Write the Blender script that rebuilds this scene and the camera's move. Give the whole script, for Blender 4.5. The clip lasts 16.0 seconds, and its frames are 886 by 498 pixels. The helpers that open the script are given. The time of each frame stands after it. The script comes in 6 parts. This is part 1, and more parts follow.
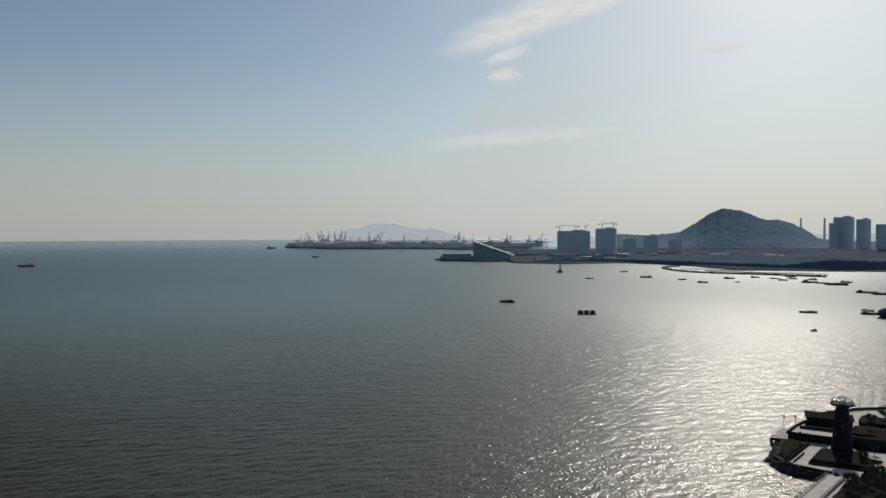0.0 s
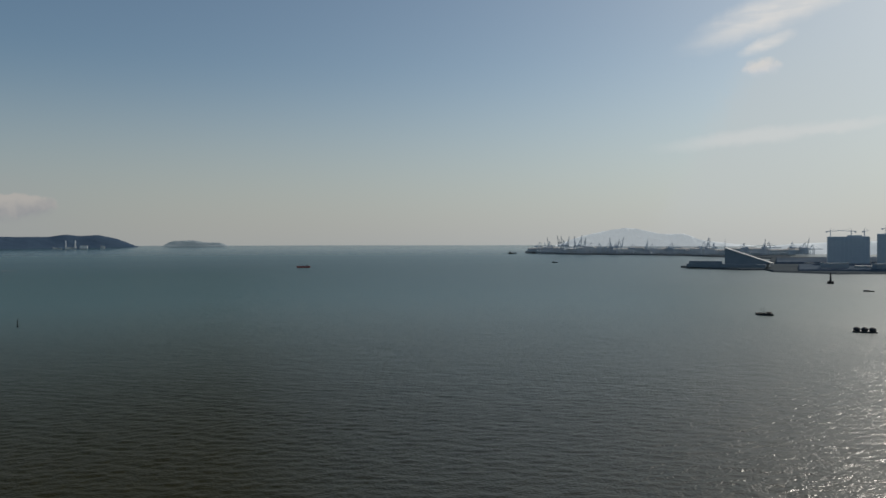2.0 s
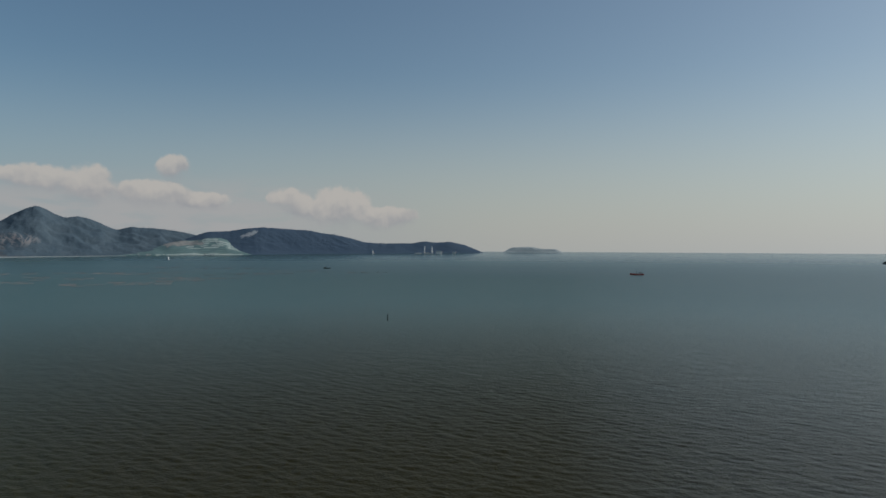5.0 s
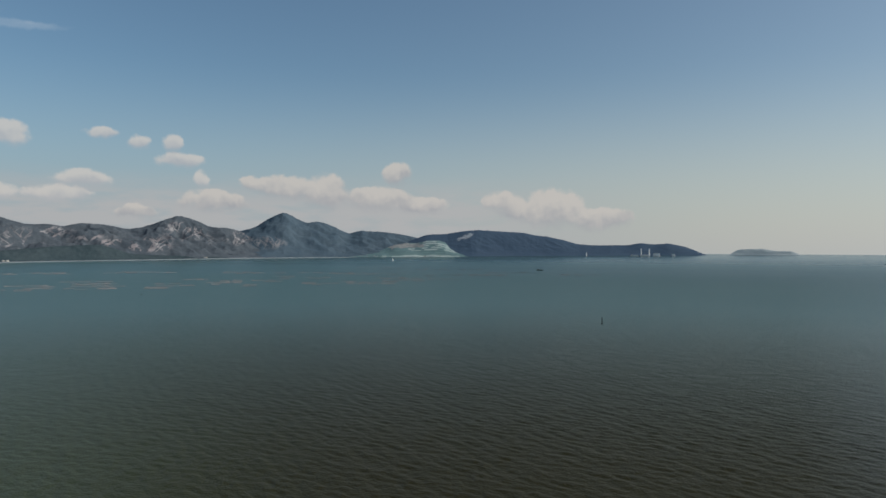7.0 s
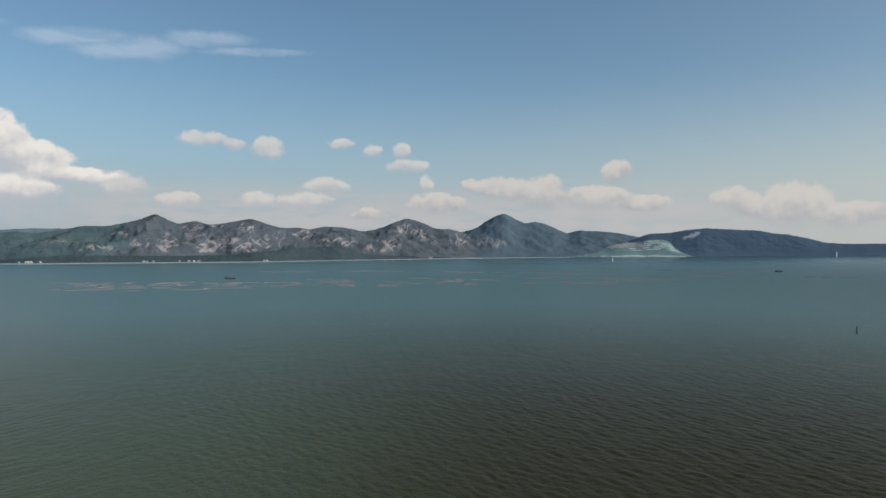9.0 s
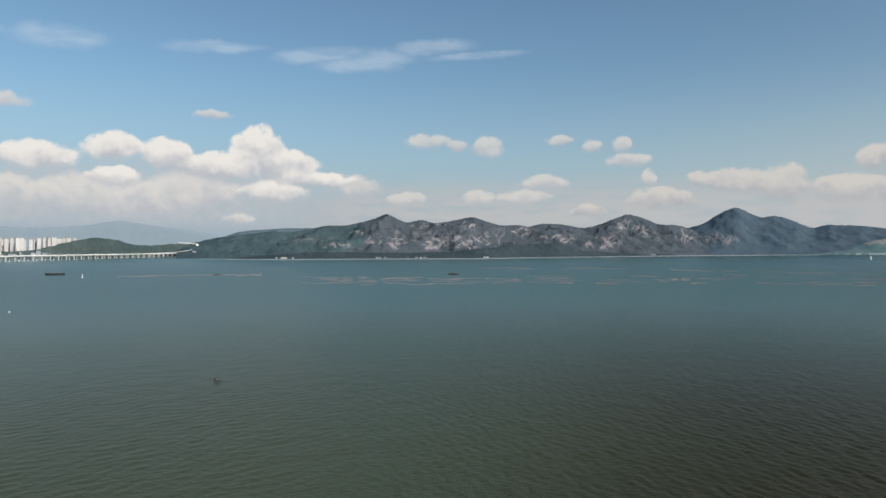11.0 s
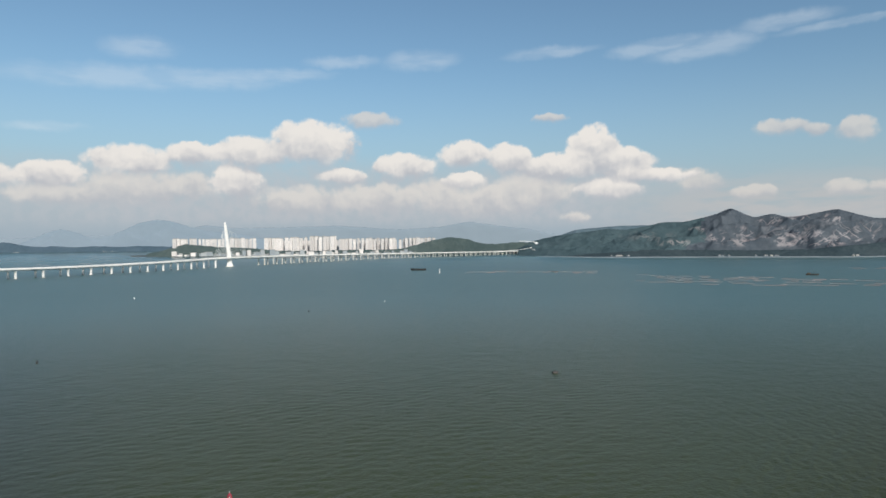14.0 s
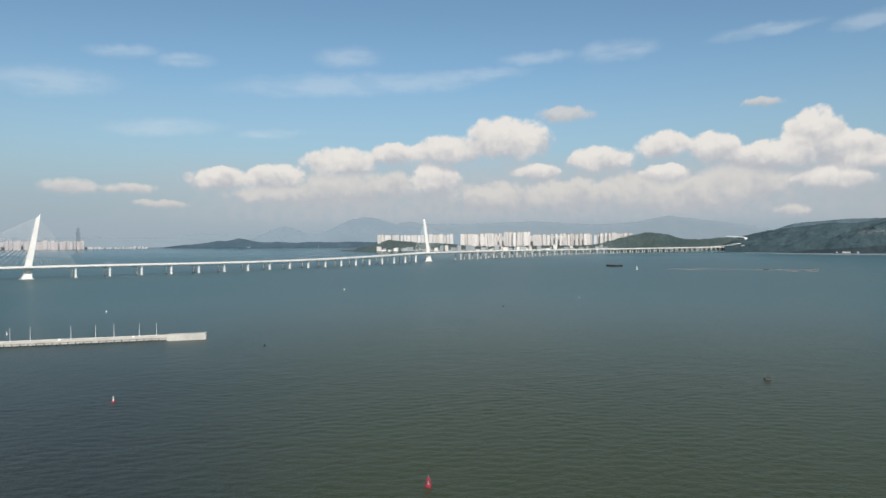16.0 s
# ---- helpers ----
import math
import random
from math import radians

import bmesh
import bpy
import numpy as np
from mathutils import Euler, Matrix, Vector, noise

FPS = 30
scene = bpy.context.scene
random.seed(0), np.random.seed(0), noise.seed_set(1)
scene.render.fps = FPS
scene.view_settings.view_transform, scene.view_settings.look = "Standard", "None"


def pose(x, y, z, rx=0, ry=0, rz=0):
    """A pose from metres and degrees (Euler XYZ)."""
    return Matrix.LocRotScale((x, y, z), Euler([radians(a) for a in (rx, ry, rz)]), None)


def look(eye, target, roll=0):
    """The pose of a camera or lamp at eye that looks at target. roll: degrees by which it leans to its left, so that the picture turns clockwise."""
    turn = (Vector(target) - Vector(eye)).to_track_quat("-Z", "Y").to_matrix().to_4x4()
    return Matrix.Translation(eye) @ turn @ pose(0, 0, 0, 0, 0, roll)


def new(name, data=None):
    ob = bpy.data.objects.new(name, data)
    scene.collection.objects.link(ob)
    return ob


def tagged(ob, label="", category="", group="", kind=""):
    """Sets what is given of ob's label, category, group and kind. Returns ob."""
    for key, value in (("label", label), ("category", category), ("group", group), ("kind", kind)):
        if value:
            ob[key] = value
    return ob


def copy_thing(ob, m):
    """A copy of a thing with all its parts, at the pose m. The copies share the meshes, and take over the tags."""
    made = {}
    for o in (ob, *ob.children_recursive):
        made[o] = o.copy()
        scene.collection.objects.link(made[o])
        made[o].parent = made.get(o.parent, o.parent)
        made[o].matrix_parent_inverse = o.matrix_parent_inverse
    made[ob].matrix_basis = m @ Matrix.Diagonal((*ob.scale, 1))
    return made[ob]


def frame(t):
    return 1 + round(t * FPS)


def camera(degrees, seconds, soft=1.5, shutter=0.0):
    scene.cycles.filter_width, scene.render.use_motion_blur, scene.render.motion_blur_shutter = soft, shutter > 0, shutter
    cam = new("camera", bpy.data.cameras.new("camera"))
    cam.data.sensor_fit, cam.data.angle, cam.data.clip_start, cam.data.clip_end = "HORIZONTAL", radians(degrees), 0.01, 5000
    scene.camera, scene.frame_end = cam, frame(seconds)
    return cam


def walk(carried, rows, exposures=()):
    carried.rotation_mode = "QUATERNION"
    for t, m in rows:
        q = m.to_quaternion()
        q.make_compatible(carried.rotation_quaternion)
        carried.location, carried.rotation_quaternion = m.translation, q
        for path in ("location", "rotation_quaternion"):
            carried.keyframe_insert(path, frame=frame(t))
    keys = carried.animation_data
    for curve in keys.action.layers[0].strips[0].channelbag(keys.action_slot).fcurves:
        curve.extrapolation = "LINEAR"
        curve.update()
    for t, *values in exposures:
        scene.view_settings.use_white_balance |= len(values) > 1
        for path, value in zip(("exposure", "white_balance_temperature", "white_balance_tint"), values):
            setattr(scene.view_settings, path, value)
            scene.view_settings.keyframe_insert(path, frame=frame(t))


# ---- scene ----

# ---------- the camera: a hovering drone that turns to its left ----------
EYE = 73.0
cam = camera(65.4, 16.0, soft=1.6)
TURN = [  # seconds, heading to the left, pitch, roll
    (0.0, 0.00, -1.07, 0.24),
    (0.5, 5.56, -0.92, 0.19),
    (1.0, 10.57, -0.77, 0.16),
    (1.5, 15.17, -0.63, 0.14),
    (2.0, 19.71, -0.56, 0.06),
    (2.5, 24.28, -0.44, 0.01),
    (3.0, 28.84, -0.33, -0.03),
    (3.5, 33.31, -0.23, -0.07),
    (4.0, 37.86, -0.11, -0.13),
    (4.5, 42.31, -0.08, -0.19),
    (5.0, 46.85, -0.04, -0.25),
    (7.5, 68.82, 0.07, -0.21),
    (8.0, 73.33, 0.08, -0.17),
    (8.5, 77.85, 0.05, -0.12),
    (9.0, 82.36, 0.01, -0.05),
    (11.5, 104.89, -0.30, 0.13),
    (12.0, 109.47, -0.32, 0.26),
    (12.5, 114.02, -0.28, 0.34),
    (13.0, 118.54, -0.28, 0.37),
    (13.5, 123.10, -0.28, 0.37),
    (14.0, 127.65, -0.33, 0.38),
    (14.5, 131.86, -0.34, 0.37),
    (15.0, 136.34, -0.43, 0.39),
    (15.5, 139.70, -0.51, 0.39),
    (16.0, 143.64, -0.59, 0.40),
]
walk(cam, [(t, pose(0, 0, EYE, 90 + p, r, h)) for t, h, p, r in TURN],
     exposures=[(0, -0.50), (1, -0.53), (2, -0.60), (3.5, -0.59), (5, -0.49), (7.5, -0.17), (9, -0.03), (12.5, 0.02), (16, -0.03)])

# ---------- world and sun ----------
SUN_AZ, SUN_EL = -28.0, 35.0      # degrees to the left of the first view, and up
BANK_TOP = [(138.2, 8.13, 3.06, 1.73), (143.3, 7.47, 2.34, 1.15), (147.3, 7.21, 2.1, 0.92), (152.2, 6.54, 2.56, 1.14), (157.3, 5.29, 2.21, 0.99), (161.5, 5.08, 2.46, 0.88), (130.8, 6.48, 2.23, 1.08), (125.9, 7.48, 1.87, 1.05), (122.1, 7.03, 1.62, 1.2), (119.1, 6.14, 1.94, 0.93), (115.4, 7.62, 1.67, 1.7), (112.4, 5.8, 1.71, 0.59), (144.3, 5.07, 1.97, 1.3), (135.9, 5.7, 1.75, 0.64), (125.7, 5.36, 1.53, 0.66), (114.1, 4.54, 2.34, 0.89), (113.4, 6.7, 2.5, 1.0), (117.1, 6.35, 2.8, 1.1), (110.2, 5.5, 2.8, 0.5)]
BANK_LOW = [(151.7, 4.43, 5.5, 1.01), (139.1, 3.63, 4.65, 0.93), (133.0, 3.63, 3.98, 1.01), (127.8, 3.78, 3.47, 1.17), (148.0, 4.71, 2.79, 0.83), (120.7, 4.3, 3.18, 1.2), (123.6, 3.31, 3.72, 0.96), (156.7, 3.89, 4.88, 0.64), (168.2, 4.27, 2.33, 0.34), (116.9, 2.18, 1.57, 0.33), (172.1, 4.24, 2.2, 0.5), (139.6, 3.46, 2.81, 0.65), (133.1, 3.93, 3.54, 0.77), (120.7, 4.15, 4.95, 0.91)]
PUFFS_WEST = [(133.5, 10.08, 2.0, 0.67), (118.8, 10.15, 1.31, 0.37), (165.8, 3.03, 1.61, 0.35), (103.6, 3.89, 1.3, 0.51), (110.6, 5.57, 3.28, 0.37)]
PUFFS_HILL = [(101.5, 8.5, 1.65, 0.64), (99.0, 8.2, 0.86, 0.45), (96.6, 7.94, 1.2, 0.9), (90.8, 8.52, 1.09, 0.39), (88.2, 7.94, 0.73, 0.6), (85.8, 8.01, 0.67, 0.63), (85.3, 6.76, 1.56, 0.55), (83.7, 5.37, 0.53, 0.67), (92.1, 5.06, 1.71, 0.67), (97.4, 3.89, 1.17, 0.64), (93.6, 3.9, 2.0, 0.63), (103.5, 3.9, 1.38, 0.49), (107.2, 4.58, 1.55, 0.95)]
PUFFS_CAPE = [(79.6, 5.23, 1.17, 0.46), (77.4, 4.93, 1.87, 0.79), (74.1, 4.52, 1.59, 1.12), (69.8, 4.14, 2.51, 0.74), (66.4, 3.66, 2.02, 0.55), (68.1, 6.25, 1.11, 0.69), (59.5, 3.94, 1.39, 0.49), (55.2, 3.33, 2.24, 0.97), (51.4, 2.44, 2.12, 0.56), (82.8, 3.72, 2.3, 0.65), (88.2, 2.86, 1.42, 0.41), (57.2, 3.19, 2.12, 0.62)]
VEIL_WEST = [(173.1, 11.66, 3.37, 0.78), (163.9, 13.96, 1.65, 0.41), (152.1, 12.65, 6.84, 0.7), (146.1, 12.91, 4.2, 0.66), (140.9, 13.53, 3.26, 0.4), (135.8, 14.7, 2.29, 0.39), (129.4, 14.9, 2.42, 0.55), (118.7, 15.3, 2.89, 0.31), (112.0, 14.99, 1.7, 0.48), (151.2, 14.85, 2.11, 0.65), (165.6, 8.87, 3.22, 0.51), (157.5, 8.69, 2.03, 0.27), (168.3, 14.26, 1.93, 0.4), (135.9, 14.69, 1.95, 0.27), (129.6, 14.97, 2.23, 0.62), (119.3, 15.41, 2.18, 0.3), (109.6, 15.37, 2.9, 0.43), (107.5, 14.61, 2.9, 0.53), (97.6, 15.35, 3.14, 0.26), (101.7, 15.97, 1.93, 0.43), (105.8, 15.15, 2.43, 0.53), (101.1, 16.06, 2.65, 0.47), (96.8, 15.41, 2.43, 0.24)]
VEIL_EAST = [(-6.9, 17.18, 5.5, 1.09), (-12.7, 18.1, 3.54, 0.57), (-5.4, 14.62, 1.39, 0.43)]
STREAK_EAST = [(-4.5, 7.9, 5.1, 0.5), (-9.5, 8.2, 3.5, 0.35), (-21.9, 13.93, 2.2, 0.5)]
PUFFS_EAST = [(-5.1, 12.79, 1.2, 0.66), (-22.1, 14.0, 1.6, 0.42)]


def node(tree, kind, values=(), operation="", noise_dimensions="", vector_type="", gradient_type="", interpolation_type=""):
    n = tree.nodes.new(kind)
    if operation:
        n.operation = operation
    if noise_dimensions:
        n.noise_dimensions = noise_dimensions
    if vector_type:
        n.vector_type = vector_type
    if gradient_type:
        n.gradient_type = gradient_type
    if interpolation_type:
        n.interpolation_type = interpolation_type
    for i, v in enumerate(values):
        if v is None:
            continue
        if isinstance(v, bpy.types.NodeSocket):
            tree.links.new(v, n.inputs[i])
        else:
            n.inputs[i].default_value = v
    return n


def maths(tree, op, a, b=0.0, c=None):
    n = node(tree, "ShaderNodeMath", (a, b) if c is None else (a, b, c), operation=op)
    return n.outputs[0]


def mixed(tree, fac, a, b):
    n = tree.nodes.new("ShaderNodeMix")
    n.data_type = "RGBA"
    for socket, v in ((n.inputs[0], fac), (n.inputs[6], a), (n.inputs[7], b)):
        if isinstance(v, bpy.types.NodeSocket):
            tree.links.new(v, socket)
        else:
            socket.default_value = v
    return n.outputs[2]


def ramp(tree, fac, lo, hi, a=0.0, b=1.0):
    n = node(tree, "ShaderNodeMapRange", (fac, lo, hi, a, b), interpolation_type="SMOOTHSTEP")
    return n.outputs[0]


def rgb(r, g, b):
    return (r, g, b, 1.0)


def build_world():
    world = bpy.data.worlds.new("sky")
    scene.world = world
    world.use_nodes = True
    t = world.node_tree
    t.nodes.clear()
    sky = t.nodes.new("ShaderNodeTexSky")
    sky.sky_type = "NISHITA"
    sky.sun_disc = False
    sky.sun_elevation, sky.sun_rotation = radians(SUN_EL), radians(-SUN_AZ)
    sky.altitude, sky.air_density, sky.dust_density, sky.ozone_density = 70, 1.0, 0.9, 1.8
    way = t.nodes.new("ShaderNodeTexCoord").outputs["Generated"]
    xyz = node(t, "ShaderNodeSeparateXYZ", (way,)).outputs
    az = maths(t, "MULTIPLY", maths(t, "ARCTAN2", maths(t, "MULTIPLY", xyz[0], -1.0), xyz[1]), 57.2958)
    el = maths(t, "MULTIPLY", maths(t, "ARCSINE", xyz[2]), 57.2958)
    flat = node(t, "ShaderNodeCombineXYZ", (az, el, 0.0)).outputs[0]
    # ragged edges: the lookup place is shifted by noise, coarse and fine
    ragged = flat
    for scale, detail, across, up in ((0.42, 2.0, 0.75, 0.5), (1.3, 3.0, 0.34, 0.3)):
        n = node(t, "ShaderNodeTexNoise", (flat, None, scale, detail, 0.5), noise_dimensions="2D").outputs[1]
        shift = node(t, "ShaderNodeVectorMath", (n, (0.5, 0.5, 0.5)), operation="SUBTRACT").outputs[0]
        ragged = node(t, "ShaderNodeVectorMath", (shift, (across, up, 0.0), ragged), operation="MULTIPLY_ADD").outputs[0]

    def billow(src):
        """Heaped round heads of several sizes, as on top of a cumulus: high in the middle of each head, low in the clefts."""
        v = node(t, "ShaderNodeTexVoronoi")
        v.voronoi_dimensions, v.feature, v.normalize = "2D", "SMOOTH_F1", True
        t.links.new(src, v.inputs["Vector"])
        for name, value in (("Scale", 0.62), ("Detail", 2.0), ("Roughness", 0.5), ("Lacunarity", 2.2), ("Smoothness", 0.5)):
            v.inputs[name].default_value = value
        return maths(t, "SUBTRACT", 1.0, v.outputs["Distance"])

    def field(blobs, src, tilt=0.0, grow=1.5):
        """The strongest puff at each place, and how high in its puff the place lies."""
        most, weight, height = None, None, None      # neighbouring puffs grow together
        for a, e, ra, re in blobs:
            m = node(t, "ShaderNodeMapping", (src, (a, e, 0), (0, 0, radians(tilt)), (ra * grow, re * grow, 1)), vector_type="TEXTURE").outputs[0]
            g = node(t, "ShaderNodeTexGradient", (m,), gradient_type="SPHERICAL").outputs[1]
            if tilt:
                most = g if most is None else maths(t, "MAXIMUM", most, g)
                continue
            y = node(t, "ShaderNodeSeparateXYZ", (m,)).outputs[1]
            w = maths(t, "MULTIPLY", g, g)
            weight = w if weight is None else maths(t, "ADD", weight, w)
            hy = maths(t, "MULTIPLY", w, y)
            height = hy if height is None else maths(t, "ADD", height, hy)
        return (most, None) if tilt else (maths(t, "POWER", weight, 0.5), maths(t, "DIVIDE", height, maths(t, "ADD", weight, 0.001)))

    heads = billow(ragged)
    sunward = node(t, "ShaderNodeVectorMath", (ragged, (-0.20, 0.34, 0)), operation="ADD").outputs[0]
    relief = maths(t, "SUBTRACT", heads, billow(sunward))
    broad = node(t, "ShaderNodeTexNoise", (ragged, None, 0.45, 3.0, 0.5), noise_dimensions="2D").outputs[0]
    fine = node(t, "ShaderNodeTexNoise", (flat, None, 1.1, 3.0, 0.5), noise_dimensions="2D").outputs[0]
    wispy = node(t, "ShaderNodeVectorMath", (flat, (0.35, 1.6, 0)), operation="MULTIPLY").outputs[0]
    wisps = node(t, "ShaderNodeTexNoise", (wispy, None, 0.7, 4.0, 0.5), noise_dimensions="2D").outputs[0]

    def puffs(base, blobs, strength, dim, edge=0.13, grey=4.5):
        # led on from the layer before, so that the layers are worked out one after another
        most, high = field(blobs, node(t, "ShaderNodeVectorMath", (base, (1e-6, 1e-6, 0.0), ragged), operation="MULTIPLY_ADD").outputs[0])
        inside = ramp(t, most, 0.0, 0.3)
        body = maths(t, "MULTIPLY_ADD", maths(t, "SUBTRACT", heads, 0.62), maths(t, "MULTIPLY", inside, 0.8), most)
        body = maths(t, "MULTIPLY_ADD", maths(t, "SUBTRACT", fine, 0.5), maths(t, "MULTIPLY", inside, 0.35), body)
        soft = ramp(t, high, -0.5, 0.2, 0.8, edge)
        alpha = maths(t, "MULTIPLY", node(t, "ShaderNodeMapRange", (body, 0.14, maths(t, "ADD", soft, 0.14), 0.0, strength), interpolation_type="SMOOTHSTEP").outputs[0], ramp(t, high, -0.95, -0.1, 0.2, 1.0))
        tone = maths(t, "MULTIPLY_ADD", relief, 0.8, maths(t, "MULTIPLY_ADD", high, 1.0, maths(t, "MULTIPLY", broad, 1.1)))
        lit = ramp(t, tone, 0.0, 1.05)
        col = mixed(t, lit, rgb(grey * dim, (grey + 0.15) * dim, (grey + 0.5) * dim), rgb(7.5 * dim, 7.15 * dim, 6.75 * dim))
        return mixed(t, alpha, base, col)

    veils = field(VEIL_WEST, ragged, -3, 1.7)[0]
    sunny = maths(t, "MULTIPLY", ramp(t, field(VEIL_EAST, ragged, -18, 1.7)[0], 0.0, 0.8), ramp(t, wisps, 0.3, 0.62, 0.55, 0.95))
    streak = maths(t, "MULTIPLY", ramp(t, field(STREAK_EAST, ragged, -4, 1.7)[0], 0.0, 0.8), 0.4)
    veil_a = maths(t, "MULTIPLY", maths(t, "MULTIPLY", ramp(t, veils, 0.0, 0.75), ramp(t, wisps, 0.3, 0.62, 0.45, 1.0)), 0.29)
    bank_haze = maths(t, "MULTIPLY", ramp(t, az, 92.0, 120.0, 0.5, 1.0), maths(t, "MULTIPLY", ramp(t, el, 8.0, 1.0), ramp(t, az, 40.0, 75.0, 0.0, 0.62)))

    hue = mixed(t, ramp(t, az, 20.0, 95.0), rgb(1.0, 1.0, 0.915), rgb(0.86, 1.0, 0.99))
    deep = node(t, "ShaderNodeVectorMath", (sky.outputs[0], hue), operation="MULTIPLY").outputs[0]
    dust = ramp(t, el, 15.0, -1.5, 0.0, 0.9)
    dust_col = mixed(t, ramp(t, az, -25.0, 50.0), rgb(6.15, 6.7, 7.1), rgb(4.95, 5.1, 5.0))
    dust_col = mixed(t, ramp(t, az, 35.0, 110.0), dust_col, rgb(3.0, 3.8, 4.5))
    base = mixed(t, dust, deep, dust_col)
    base = mixed(t, bank_haze, base, rgb(3.3, 3.95, 4.65))
    # a brighter wedge of sky towards the sun, with a slanting edge
    across = maths(t, "MULTIPLY_ADD", maths(t, "SUBTRACT", fine, 0.5), 1.6, maths(t, "MULTIPLY_ADD", el, 0.553, maths(t, "SUBTRACT", az, 3.95)))
    sheet = maths(t, "MULTIPLY", maths(t, "MULTIPLY", ramp(t, across, 0.9, -2.6), ramp(t, across, -22.0, -5.0, 0.35, 1.0)), maths(t, "MULTIPLY", ramp(t, el, 18.0, 10.0, 0.25, 0.5), ramp(t, el, 0.2, 4.0, 0.3, 1.0)))
    base = mixed(t, sheet, base, rgb(6.9, 7.35, 7.45))
    # milky air round the western bank, and a paler layer behind the hills' clouds
    milk = maths(t, "MULTIPLY", maths(t, "MULTIPLY", ramp(t, az, 104.0, 120.0), ramp(t, az, 174.0, 150.0)), maths(t, "MULTIPLY", ramp(t, el, 7.6, 4.6), ramp(t, el, 0.8, 2.6, 0.0, 0.75)))
    base = mixed(t, maths(t, "MULTIPLY", milk, ramp(t, fine, 0.25, 0.7, 0.6, 1.0)), base, rgb(4.75, 4.9, 5.2))
    layer = maths(t, "MULTIPLY", maths(t, "MULTIPLY", ramp(t, az, 46.0, 66.0), ramp(t, az, 118.0, 104.0)), maths(t, "MULTIPLY", ramp(t, el, 6.4, 3.0), ramp(t, wisps, 0.25, 0.6, 0.3, 0.85)))
    base = mixed(t, layer, base, rgb(4.7, 4.7, 4.75))
    base = mixed(t, veil_a, base, rgb(6.6, 7.2, 7.7))
    base = mixed(t, maths(t, "MAXIMUM", sunny, streak), base, rgb(9.5, 9.4, 9.2))
    base = puffs(base, PUFFS_EAST, 0.75, 1.28, 0.5, 6.5)
    base = puffs(base, [(a, e - 0.1, ra * 0.8, re * 1.3) for a, e, ra, re in BANK_LOW], 0.8, 0.9, 0.5, 5.0)
    base = puffs(base, [(a, e - 0.1, ra, re * (1.3 if a > 62 else 1.6)) for a, e, ra, re in PUFFS_CAPE], 0.9, 0.78, 0.3, 4.9)
    base = puffs(base, PUFFS_HILL + PUFFS_WEST, 0.76, 0.85, 0.38, 5.2)
    base = puffs(base, [(a, e - 0.22, ra, re * 1.08) for a, e, ra, re in BANK_TOP], 0.97, 1.03, 0.26, 4.4)
    out = node(t, "ShaderNodeBackground", (base, 0.108))
    world_out = t.nodes.new("ShaderNodeOutputWorld")
    t.links.new(out.outputs[0], world_out.inputs[0])


build_world()
sun_data = bpy.data.lights.new("sun", "SUN")
sun_data.energy, sun_data.angle, sun_data.color = 4.5, radians(0.53), (1.0, 0.93, 0.83)
sun = new("sun", sun_data)
sun_way = Vector((-math.sin(radians(SUN_AZ)) * math.cos(radians(SUN_EL)), math.cos(radians(SUN_AZ)) * math.cos(radians(SUN_EL)), math.sin(radians(SUN_EL))))
sun.matrix_world = look(sun_way * 900, (0, 0, 0))


# ---------- materials ----------
def bump_of(t, height, distance, strength=1.0, normal=None):
    n = t.nodes.new("ShaderNodeBump")
    n.inputs["Strength"].default_value, n.inputs["Distance"].default_value = strength, distance
    t.links.new(height, n.inputs["Height"])
    if normal is not None:
        t.links.new(normal, n.inputs["Normal"])
    return n.outputs[0]


def surface(name, dark, light, scale=0.2, rough=0.8, bump=0.0, bump_scale=None, metal=0.0, fine=None, vary=0.0, coords="Object", glow=None, sheen=0.5):
    """A material with variation at two scales, sizes in metres."""
    m = bpy.data.materials.new(name)
    m.use_nodes = True
    t = m.node_tree
    b = t.nodes["Principled BSDF"]
    at = t.nodes.new("ShaderNodeTexCoord").outputs[coords]
    n1 = node(t, "ShaderNodeTexNoise", (at, None, scale, 5.0, 0.6)).outputs[0]
    n2 = node(t, "ShaderNodeTexNoise", (at, None, fine or scale * 7, 3.0, 0.6)).outputs[0]
    f = maths(t, "ADD", maths(t, "MULTIPLY", n1, 0.65), maths(t, "MULTIPLY", n2, 0.35))
    if vary:
        f = maths(t, "ADD", f, maths(t, "MULTIPLY", maths(t, "SUBTRACT", t.nodes.new("ShaderNodeObjectInfo").outputs["Random"], 0.5), vary))
    col = mixed(t, ramp(t, f, 0.32, 0.68), rgb(*dark), rgb(*light))
    t.links.new(col, b.inputs["Base Color"])
    b.inputs["Roughness"].default_value, b.inputs["Metallic"].default_value = rough, metal
    b.inputs["Specular IOR Level"].default_value = sheen
    t.links.new(maths(t, "ADD", rough - 0.08, maths(t, "MULTIPLY", n2, 0.16)), b.inputs["Roughness"])
    if bump:
        n3 = node(t, "ShaderNodeTexNoise", (at, None, bump_scale or scale * 4, 4.0, 0.6)).outputs[0]
        t.links.new(bump_of(t, n3, bump), b.inputs["Normal"])
    # emission: only used for the haze in front of far slopes
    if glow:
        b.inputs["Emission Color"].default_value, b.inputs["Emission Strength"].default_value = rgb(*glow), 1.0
    return m


